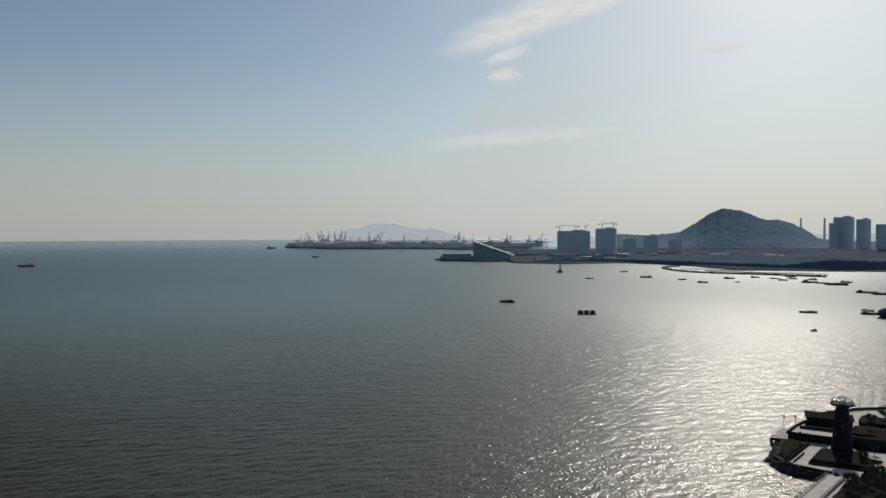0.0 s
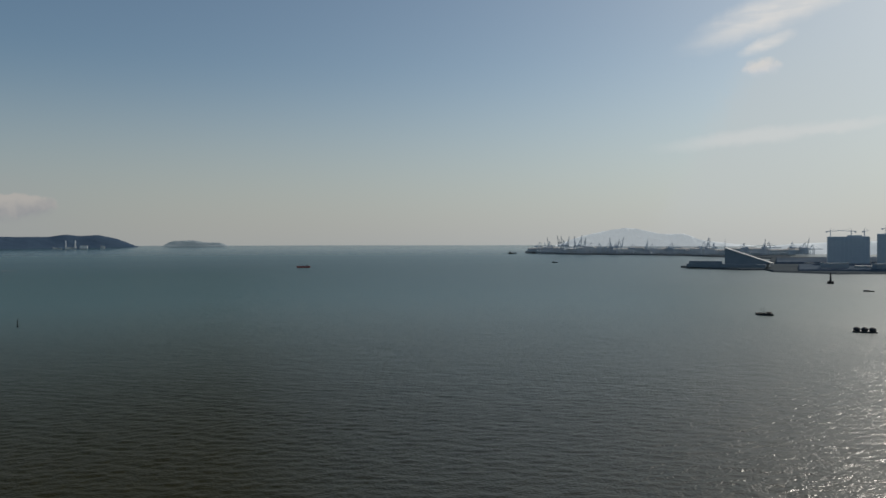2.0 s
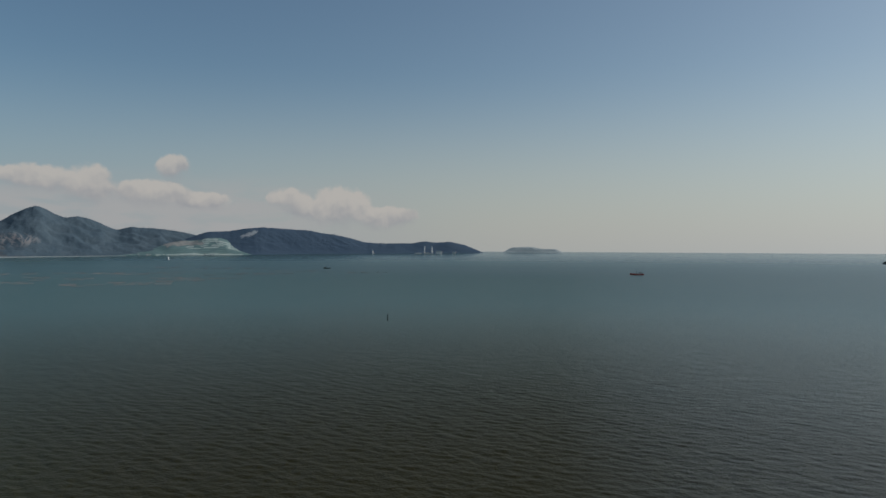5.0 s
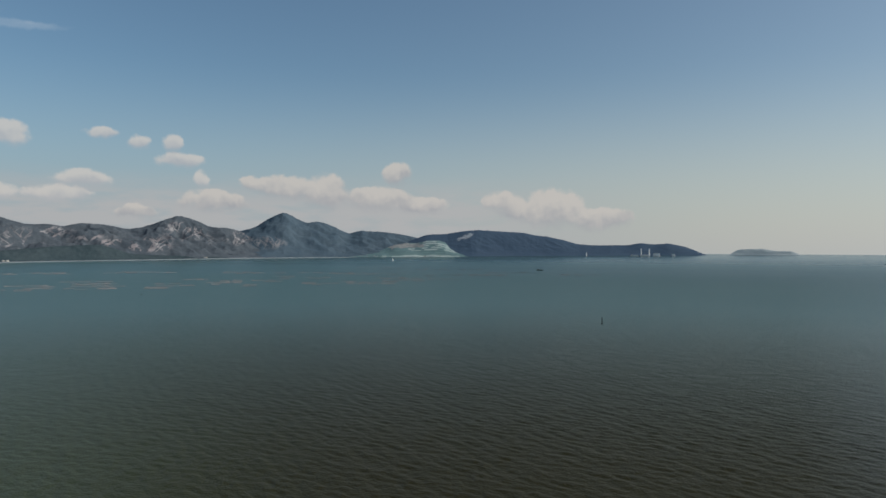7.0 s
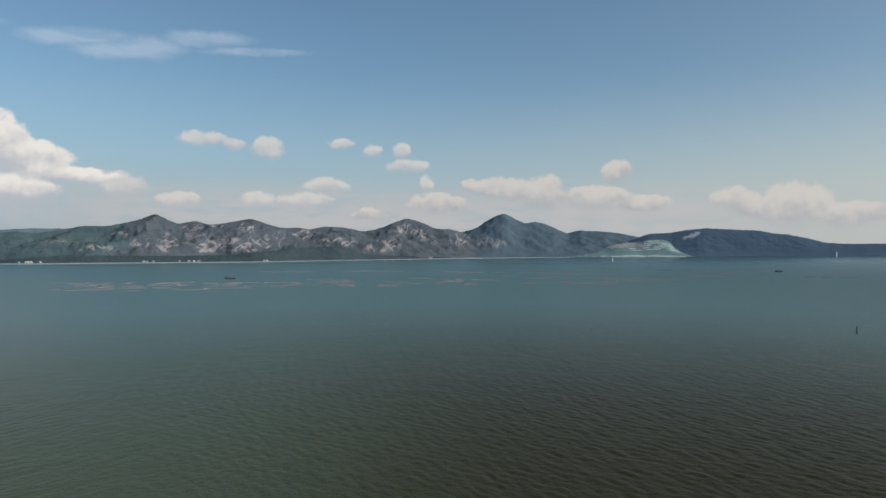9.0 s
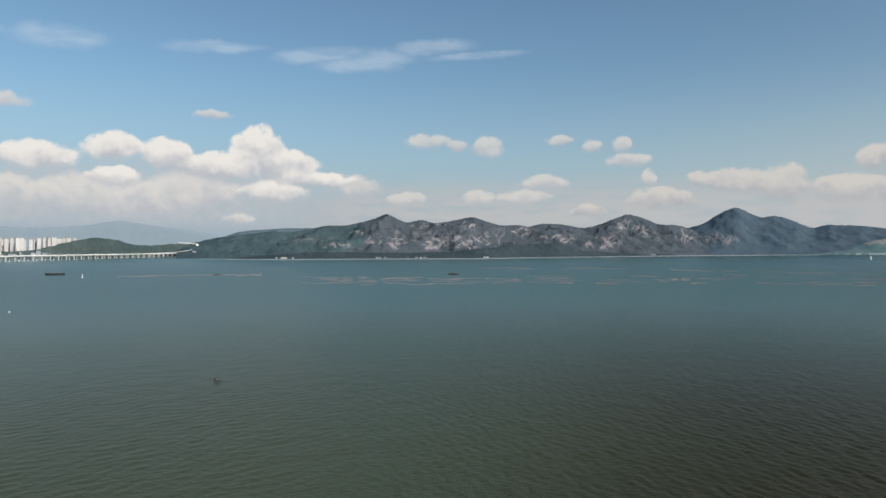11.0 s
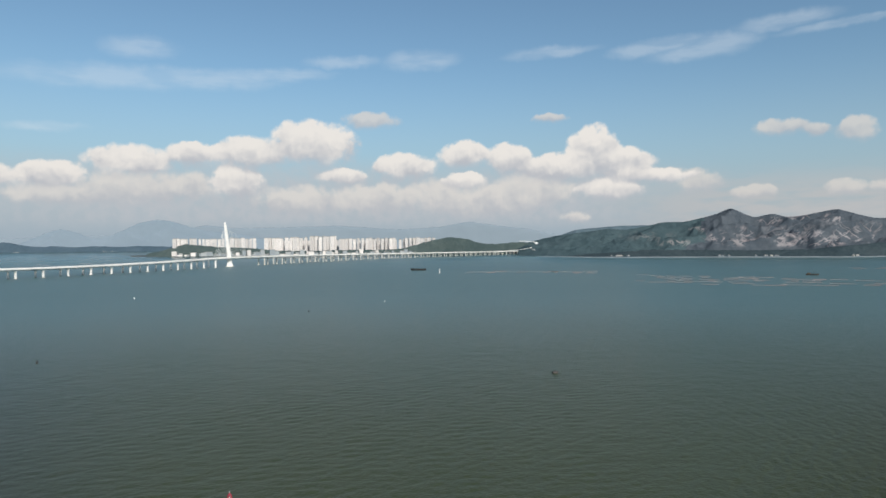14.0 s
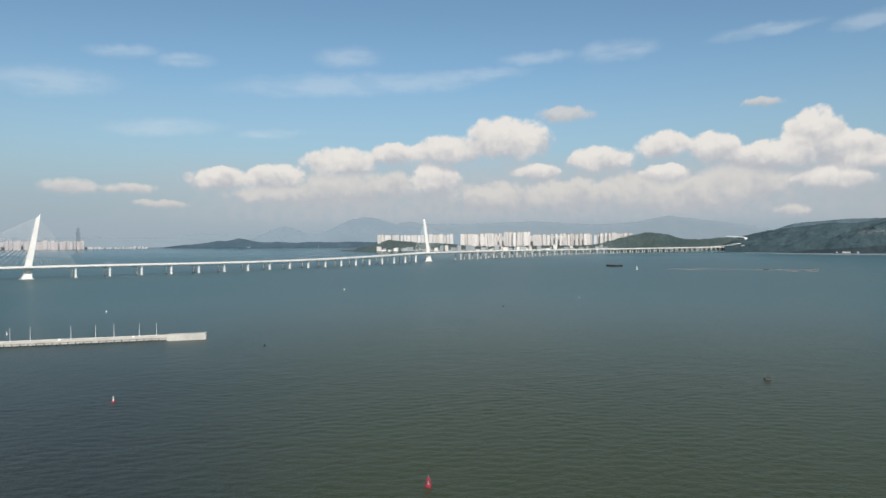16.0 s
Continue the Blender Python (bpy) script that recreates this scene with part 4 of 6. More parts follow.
def office_block(name, az, dist, wide, deep, tall, turn, label, floors=None):
    ob = thing(name, az, dist, turn, label, "office building", "blocks of the harbour town", z=4)
    bm = bmesh.new()
    box(bm, 0, 0, tall / 2, wide - 1.6, deep - 1.6, tall)
    part("glass_wall", bm, GLASS_WALL, ob)
    n = floors or max(4, int(tall / 4.2))
    bm = bmesh.new()
    box(bm, 0, 0, 0, wide, deep, 1.3)
    me = meshed("floor_slab", bm, SLAB_GREY)
    for i in range(n + 1):
        f = new("floor_slab", me)
        f.parent, f.location = ob, (0, 0, tall * i / n)
    bm = bmesh.new()
    box(bm, 0, 0, tall / 2, 0.9, 1.0, tall)
    me = meshed("column", bm, SLAB_GREY)
    for s in (-1, 1):
        for i in range(int(wide / 9) + 1):
            c = new("column", me)
            c.parent, c.location = ob, (-wide / 2 + 0.6 + i * (wide - 1.2) / int(wide / 9), s * (deep / 2 - 0.4), 0)
    bm = bmesh.new()
    box(bm, 0, 0, tall + 1.4, wide * 0.96, deep * 0.9, 1.6)
    box(bm, wide * 0.15, 0, tall + 3.5, wide * 0.35, deep * 0.5, 4)
    part("roof", bm, SLAB_GREY, ob)
    return ob


def tower_crane(az, dist, z, tall, turn):
    ob = thing("tower_crane", az, dist, turn, "thin tower crane on a building site", "crane", "tower cranes", z=z)
    bm = bmesh.new()
    box(bm, 0, 0, tall / 2, 1.8, 1.8, tall)
    part("mast", bm, CRANE_BLUE, ob)
    bm = bmesh.new()
    rod(bm, (-12, 0, tall), (34, 0, tall + 3), 0.9, 0.5)
    rod(bm, (0, 0, tall + 8), (26, 0, tall + 2.5), 0.25)
    rod(bm, (0, 0, tall), (0, 0, tall + 8), 0.7, 0.3)
    part("jib", bm, CRANE_BLUE, ob)
    bm = bmesh.new()
    box(bm, -10, 0, tall - 1.5, 4, 2, 3)
    part("counterweight", bm, SLAB_GREY, ob)


def town_front():
    office_block("office_block", -10.7, 2150, 97, 45, 81, 4, "broad dark-grey office block under construction by the shore")
    office_block("office_block", -13.3, 2170, 60, 40, 88, -6, "dark-grey office tower under construction by the shore")
    office_block("office_block", -15.1, 2450, 42, 34, 56, 5, "grey mid-rise office block in haze")
    office_block("office_block", -16.75, 2400, 46, 36, 67, 0, "grey mid-rise office block in haze")
    office_block("office_block", -18.55, 2450, 39, 34, 53, 8, "grey mid-rise office block in haze")
    office_block("office_block", -29.5, 1980, 18, 30, 95, 5, "dark residential tower above the wooded shore")
    office_block("office_block", -30.15, 2000, 44, 34, 110, -4, "tall dark residential tower above the wooded shore")
    office_block("office_block", -31.35, 1950, 28, 30, 103, 6, "tall dark residential tower above the wooded shore")
    office_block("office_block", -32.9, 1900, 54, 34, 90, 0, "broad dark residential tower above the wooded shore")
    for az, z, turn in ((-9.6, 85, 20), (-10.9, 85, 160), (-11.7, 85, 70), (-13.0, 92, 30), (-13.9, 92, 140)):
        tower_crane(az, 2150, z, 16, turn)
    for az, top in ((-27.4, 1.15), (-28.93, 1.13)):
        ob = thing("chimney", az, 3900, 0, "tall slender concrete power-station chimney", "chimney", "chimneys behind the hill", z=4)
        h = EYE + 3900 * math.tan(radians(top)) - 4
        bm = bmesh.new()
        rod(bm, (0, 0, 0), (0, 0, h), 7, 4, 12)
        part("stack", bm, SLAB_GREY, ob)
        bm = bmesh.new()
        rod(bm, (0, 0, h), (0, 0, h + 4), 4.6, 4.6, 12)
        part("rim", bm, SLAB_GREY, ob)
    rng = random.Random(11)
    for i in range(46):
        az = -8.5 - 25 * i / 46.0 - rng.uniform(0, 0.4)
        d = between([(-8, 1900), (-17, 1930), (-21, 1800), (-33, 1700)], az) + rng.uniform(0, 330)
        w, h, dp = rng.uniform(16, 60), rng.uniform(6, 18), rng.uniform(12, 26)
        ob = thing("low_building", az, d, rng.uniform(-30, 30), "low grey harbour building among trees", "building", "low buildings of the harbour town", z=4)
        bm = bmesh.new()
        box(bm, 0, 0, h / 2, w, dp, h)
        part("wall", bm, LOWRISE, ob)
        bm = bmesh.new()
        box(bm, 0, 0, h + 0.4, w + 1.4, dp + 1.4, 0.9)
        part("roof", bm, LOWRISE if rng.random() < 0.85 else CABIN_WHITE, ob)


town_front()


def woods(name, shore, depth, tall, seed, material=None, label="dense dark trees along the shore"):
    """A closed canopy of crowns rising inland, with a ragged outline."""
    a0, a1 = min(s[0] for s in shore), max(s[0] for s in shore)
    cols, rows, pts = int((a1 - a0) / 0.075), 64, []
    for i in range(rows):
        u = i / (rows - 1.0)
        for j in range(cols):
            az = a1 - (a1 - a0) * j / (cols - 1.0)
            d = between(shore, az) + depth * u
            p = spot(az, d)
            q = Vector((p.x, p.y, seed))
            rise = between(tall, az) * (0.42 + 0.58 * min(1.0, u * 1.25)) * (0.88 + 0.22 * noise.noise(q * 0.012))
            crowns = 1.7 * noise.noise(q * 0.085) + 1.1 * noise.noise(q * 0.21) - 1.2 * abs(noise.noise(q * 0.14))
            z = 4 + max(2.0, rise + crowns)
            if i in (0, rows - 1) or j in (0, cols - 1):
                z = 2.0
            pts.append(settle(p.x, p.y, z))
    me = grid_mesh(name, pts, rows, cols)
    me.materials.append(material or WOODS)
    tagged(new(name, me), label, "woods", kind="stuff")


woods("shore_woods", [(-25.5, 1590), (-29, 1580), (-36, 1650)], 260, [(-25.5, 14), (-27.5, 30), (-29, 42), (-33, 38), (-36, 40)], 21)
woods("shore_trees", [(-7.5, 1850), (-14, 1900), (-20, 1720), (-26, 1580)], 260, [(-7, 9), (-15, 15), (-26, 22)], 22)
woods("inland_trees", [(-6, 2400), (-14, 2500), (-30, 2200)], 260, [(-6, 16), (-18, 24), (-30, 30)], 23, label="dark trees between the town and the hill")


def arts_centre():
    ob = thing("arts_centre", -2.5, 2060, 0, "dark wedge-shaped arts centre with a pale sloping roof", "arts centre", z=4)
    bm = bmesh.new()
    slab(bm, [(-98, -40), (100, -48), (116, 40), (-92, 40)], 0, 9)
    part("podium", bm, WEDGE, ob)
    bm = bmesh.new()
    slab(bm, [(-92, -30), (-6, -36), (-6, 36), (-86, 36)], 9, 17)
    part("terrace", bm, WEDGE, ob)
    bm = bmesh.new()
    loft(bm, [[(0, -26, 9), (112, -22, 9), (112, -22, 12), (0, -26, 53)], [(4, 26, 9), (116, 22, 9), (116, 22, 12), (4, 26, 53)]])
    part("wedge", bm, WEDGE, ob)
    bm = bmesh.new()
    loft(bm, [[(-2, -29, 52), (120, -25, 9.5), (120, -25, 11.5), (-2, -29, 54.5)], [(2, 29, 52), (124, 25, 9.5), (124, 25, 11.5), (2, 29, 54.5)]])
    part("roof", bm, CONCRETE, ob, "pale sloping roof slab")
    bm = bmesh.new()
    rod(bm, (1, 0, 54), (1, 0, 78), 0.9, 0.4)
    part("mast", bm, STEEL, ob)


arts_centre()


# ---------- container port ----------
def quay_crane(raised):
    ob = new("quay_crane")
    steel = CRANE_BLUE
    for x in (-9, 9):
        for y in (-14, 14):
            bm = bmesh.new()
            box(bm, x, y, 22, 2.6, 2.6, 44)
            part("leg", bm, steel, ob)
    for x, y, z, sx, sy in ((0, -14, 14, 18, 2.2), (0, 14, 14, 18, 2.2), (0, -14, 43, 18, 2.2), (0, 14, 43, 18, 2.2), (-9, 0, 43, 2.2, 25.6), (9, 0, 43, 2.2, 25.6)):
        bm = bmesh.new()
        box(bm, x, y, z, sx, sy, 2.2)
        part("portal_beam", bm, steel, ob)
    bm = bmesh.new()
    box(bm, 0, 8, 46, 7, 62, 4)
    box(bm, 0, 20, 50, 9, 14, 6)
    part("girder", bm, steel, ob)
    bm = bmesh.new()
    if raised:
        rod(bm, (0, -20, 46), (0, -34, 108), 2.8, 2.0, 4)
        rod(bm, (0, -6, 78), (0, -30, 92), 0.7, 0.7, 4)
    else:
        rod(bm, (0, -20, 46), (0, -82, 46), 2.8, 2.0, 4)
        rod(bm, (0, -6, 78), (0, -60, 48), 0.7, 0.7, 4)
    part("boom", bm, steel, ob)
    bm = bmesh.new()
    for x in (-5, 5):
        rod(bm, (x, -14, 46), (0, -8, 80), 1.3, 1.0, 4)
        rod(bm, (x, 12, 46), (0, -8, 80), 1.0, 0.8, 4)
    rod(bm, (0, -8, 80), (0, 32, 48), 0.6, 0.6, 4)
    part("apex_frame", bm, steel, ob)
    return tagged(ob, "blue-grey quay crane with its boom raised" if raised else "blue-grey quay crane with its boom lowered", "quay crane", "cranes of the container port")


def port():
    up, down = quay_crane(True), quay_crane(False)
    rng = random.Random(2)
    spots = [(10.9, 1, 0.92), (10.05, 1, 1.0), (9.75, 1, 1.0), (9.5, 1, 0.95), (8.85, 1, 0.95), (8.5, 1, 1.02), (8.15, 1, 0.9), (11.8, 0, 0.85), (11.3, 0, 0.85), (7.7, 0, 0.8), (6.9, 0, 0.8), (6.3, 0, 0.75), (6.05, 1, 0.85), (5.7, 1, 0.8), (5.4, 1, 0.9), (4.4, 0, 0.7), (3.3, 1, 0.75), (2.9, 0, 0.7), (1.4, 0, 0.8),
             (-0.95, 1, 0.85), (-1.3, 1, 0.8), (-1.75, 0, 0.8), (-3.9, 0, 0.8), (-5.2, 1, 0.75), (-5.5, 0, 0.85), (-7.1, 0, 0.85), (-7.9, 1, 0.8), (-8.4, 0, 0.7)]
    for az, raised, size in spots:
        d = between([(12.9, 4760), (8.6, 4200), (3, 4060), (-0.75, 3850), (-9, 3900)], az)
        k = squeeze(d)
        ob = copy_thing(up if raised else down, Matrix.Translation(settle(*spot(az, d, 5))) @ Matrix.Rotation(radians(az + rng.choice((-35, -10, 20, 60, 75))), 4, "Z"))
        ob.scale = (k * size,) * 3
    for o in (*up.children_recursive, up, *down.children_recursive, down):
        bpy.data.objects.remove(o)
    for i in range(44):
        az = 12.4 - 19.5 * i / 44.0 + rng.uniform(-0.2, 0.2)
        d = between([(12.9, 4790), (8.6, 4230), (3, 4100), (-0.75, 3900), (-9, 3900)], az) + rng.uniform(0, 260)
        ob = thing("container_stack", az, d, rng.uniform(-12, 12), "long stack of haze-tinted shipping containers on the quay", "containers", "container stacks of the port", z=5)
        w = rng.uniform(50, 120)
        bm = bmesh.new()
        for lvl in range(rng.choice((3, 4, 5, 6))):
            n = int(w / 13)
            for c in range(n):
                if lvl < 2 or rng.random() < 0.8:
                    box(bm, -w / 2 + (c + 0.5) * w / n, 0, 1.4 + 2.9 * lvl, w / n - 0.6, rng.uniform(18, 26), 2.75)
        tagged(part("container_block", bm, BOX_MIX, ob), kind="stuff")
    for i in range(30):
        az = 12.2 - 20.5 * i / 30.0 + rng.uniform(-0.15, 0.15)
        d = between([(12.9, 4990), (8.6, 4560), (3, 4420), (-0.75, 4250), (-9, 4200)], az) + rng.uniform(0, 120)
        ob = thing("warehouse", az, d, rng.uniform(-8, 8), "long grey-blue port warehouse behind the quay", "warehouse", "warehouses of the port", z=5)
        w, h = rng.uniform(60, 130), rng.uniform(18, 32)
        part("wall", _hall(w, 40, h, False), BOX_MIX, ob)
        part("roof", _hall(w, 42, h, True), FLAT_ROOF, ob)


def _hall(w, deep, h, roof):
    """The walls, or the shallow ridged roof, of a long hall."""
    bm = bmesh.new()
    if roof:
        loft(bm, [[(x, -deep / 2, h), (x, deep / 2, h), (x, 0, h + deep * 0.14)] for x in (-w / 2, w / 2)])
    else:
        box(bm, 0, 0, h / 2, w - 1, deep - 1, h)
    return bm


port()


# ---------- the bridge ----------
BRIDGE_X = [300, 0, -159, -325, -539, -742, -939, -1159, -1408, -1529, -1765, -2099, -2717, -3598, -4370, -4818]
BRIDGE_Y = [-1575, -1655, -1705, -1750, -1785, -1816, -1873, -1967, -2105, -2165, -2250, -2380, -2560, -2720, -2830, -2900]
BRIDGE_Z = [25.5, 25.5, 25.5, 25.0, 23.2, 22.4, 23.2, 26.0, 31.5, 33, 32.5, 31, 27.5, 24.7, 22, 22]
_fit = np.polyfit([x / 1000.0 for x in BRIDGE_X], BRIDGE_Y, 7)


def bridge_at(x):
    """Centre line, height and direction of the deck."""
    y = float(np.polyval(_fit, x / 1000.0))
    y2 = float(np.polyval(_fit, (x - 5) / 1000.0))
    d = Vector((-5, y2 - y, 0)).normalized()
    z = between(list(zip(BRIDGE_X, BRIDGE_Z)), x)
    return Vector((x, y, z)), d, Vector((-d.y, d.x, 0))


def run_of_stations(first, last, step):
    """Places along the deck at even arc steps from x = first to x = last."""
    out, x = [], first
    while x > last:
        out.append(x)
        c, d, _ = bridge_at(x)
        x += d.x * step
    return out


def settled(bm):
    for v in bm.verts:
        v.co = settle(*v.co)
    return bm


def sweep(stations, profile):
    """A long bar with a plan profile of (across, height) swept along the deck."""
    bm = bmesh.new()
    rings = []
    for x in stations:
        c, d, n = bridge_at(x)
        rings.append([c + n * a + Vector((0, 0, h)) for a, h in profile])
    loft(bm, rings)
    return settled(bm)


def bridge():
    ob = tagged(new("cable_stayed_bridge"), "long white road bridge on concrete piers with two leaning cable-stayed pylons", "bridge")
    line = run_of_stations(290, -4800, 25)
    for side in (-1, 1):
        o = side * 11.5
        part("deck", sweep(line, [(o - 9, 0.6), (o + 9, 0.6), (o + 9, -1.3), (o + 4.5, -2.1), (o + 4, -4.2), (o - 4, -4.2), (o - 4.5, -2.1), (o - 9, -1.3)][::-1]), WHITE, ob, "white concrete box girder")
        part("roadway", sweep(line, [(o - 8.3, 0.62), (o + 8.3, 0.62), (o + 8.3, 0.66), (o - 8.3, 0.66)]), ASPHALT, ob, "grey asphalt roadway")
        for e in (-8.8, 8.8):
            part("parapet", sweep(line, [(o + e - 0.25, 0.6), (o + e + 0.25, 0.6), (o + e + 0.2, 1.9), (o + e - 0.2, 1.9)]), WHITE, ob)
    pylons = [(-159, 137.0, -0.19, 190, 95), (-1503, 158.0, 0.22, 100, 200)]
    stations = [236, 166, 96, 26] + run_of_stations(-247, -1430, 71.5) + run_of_stations(-1720, -4700, 74)
    for x in stations:
        c, d, n = bridge_at(x)
        for side in (-1, 1):
            m = c + n * side * 13
            bm = bmesh.new()
            ring = lambda w, l, z: [m + n * a * w + d * b * l + Vector((0, 0, z - m.z)) for a, b in ((-1, -1), (1, -1), (1, 1), (-1, 1))]
            loft(bm, [ring(2.3, 1.35, -3), ring(2.3, 1.35, c.z - 8), ring(3.8, 1.6, c.z - 3.5)])
            # far piers are greyer: haze and shade are put into their colour
            part("pier", settled(bm), WHITE if x > -1600 else BEAM, ob)
            bm = bmesh.new()
            loft(bm, [ring(3.6, 2.8, -3), ring(3.6, 2.8, 0.8)])
            part("pile_cap", settled(bm), CONCRETE, ob)
    for px, tall, lean, left, right in pylons:
        c, d, n = bridge_at(px)
        at = lambda z, along, w, l: [c + d * (along + b * l) + n * a * w + Vector((0, 0, z - c.z)) for a, b in ((-1, -1), (1, -1), (1, 1), (-1, 1))]
        drift = -lean  # metres along the deck for each metre up
        pyl = part("pylon", settled(_lofted([at(c.z + 2.5, 0, 4.5, 6.2), at(c.z + (tall - c.z) * 0.5, drift * (tall - c.z) * 0.5, 3.6, 4.8), at(tall - 8, drift * (tall - c.z - 8), 2.6, 3.2)])), WHITE, ob, "leaning tapered white pylon")
        top = c + d * drift * (tall - c.z)
        cap = [[*at(tall - 8, drift * (tall - c.z - 8), 2.6, 3.2)], [top + n * -2.4 + d * -2.9 + Vector((0, 0, tall - 6 - c.z)), top + n * 2.4 + d * -2.9 + Vector((0, 0, tall - 6 - c.z)), top + n * 2.4 + d * 2.6 * (1 if drift > 0 else -0.2) + Vector((0, 0, tall + 1 - c.z)), top + n * -2.4 + d * 2.6 * (1 if drift > 0 else -0.2) + Vector((0, 0, tall + 1 - c.z))]]
        part("pylon_tip", settled(_lofted(cap)), WHITE, pyl, "slanting pale tip")
        part("pedestal", settled(_lofted([at(-4, -drift * 20, 8, 10), at(3, -drift * 18, 7.4, 9.2), at(c.z * 0.45, -drift * 9, 5.2, 7.2), at(c.z + 2.5, 0, 4.6, 6.3)])), WHITE, pyl)
        part("pile_cap", settled(_lofted([at(-4, -drift * 20, 11, 12.5), at(1.2, -drift * 20, 11, 12.5)])), CONCRETE, pyl)
        for k in range(14):
            f = (k + 1) / 14.0
            h = c.z + (tall - c.z) * (0.42 + 0.53 * f)
            src = c + d * drift * (h - c.z) + Vector((0, 0, h - c.z))
            for reach in (-left, right):
                foot, _, _ = bridge_at(px + d.x * reach * f)
                bm = bmesh.new()
                rod(bm, settle(*src), settle(foot.x, foot.y, foot.z + 1), 0.28, 0.28, 5)
                part("stay_cable", bm, CABLE, ob)
    for x in run_of_stations(250, -2600, 74):
        c, d, n = bridge_at(x)
        bm = bmesh.new()
        for s in (-1, 1):
            b = c + n * s * 0.9
            rod(bm, settle(b.x, b.y, b.z), settle(b.x, b.y, b.z + 11), 0.16, 0.1, 5)
            e = b + n * s * 2.4
            rod(bm, settle(b.x, b.y, b.z + 11), settle(e.x, e.y, b.z + 11.6), 0.1, 0.1, 4)
        part("lamp_post", bm, STEEL, ob)
    for x in (-322, -745, -868, -1235, 60):
        c, d, n = bridge_at(x)
        bm = bmesh.new()
        for off in (-11.5, 11.5):
            for s in (-8, 8):
                p = c + n * (off + s)
                rod(bm, settle(p.x, p.y, p.z), settle(p.x, p.y, p.z + 7.5), 0.35, 0.35, 6)
            a, b = c + n * (off - 8), c + n * (off + 8)
            rod(bm, settle(a.x, a.y, a.z + 7.2), settle(b.x, b.y, b.z + 7.2), 0.5, 0.5, 6)
        part("sign_gantry", bm, STEEL, ob, "white steel sign gantry over the road")



def approach_road():
    """The bridge's white ramp climbing the slope at its far end."""
    ob = tagged(new("approach_road"), "white elevated ramp climbing the hillside beyond the bridge", "road")
    for name, way in (("ramp", [(123.3, 5350, 23), (122.4, 5250, 27), (121.5, 5150, 33), (120.9, 5080, 41), (120.5, 5060, 49), (120.3, 5060, 52)]), ("upper_road", [(121.3, 5100, 99), (120.8, 5080, 98), (120.2, 5060, 93), (119.9, 5040, 86), (119.95, 5020, 80)])):
        pts = [spot(a, d, z) for a, d, z in way]
        rings = []
        for i, p in enumerate(pts):
            t = (pts[min(i + 1, len(pts) - 1)] - pts[max(i - 1, 0)]).normalized()
            n = Vector((-t.y, t.x, 0)).normalized()
            rings.append([settle(*(p + n * a + Vector((0, 0, z)))) for a, z in ((-7, -3), (7, -3), (7, 0.5), (-7, 0.5))])
        part(name, _lofted(rings), WHITE, ob)
        for p in pts[:4] if name == "ramp" else ():
            bm = bmesh.new()
            rod(bm, settle(p.x, p.y, 0), settle(p.x, p.y, p.z - 4), 1.6, 1.6, 6)
            part("pier", bm, WHITE, ob)


def _lofted(rings):
    bm = bmesh.new()
    loft(bm, rings)
    return bm


bridge()
approach_road()


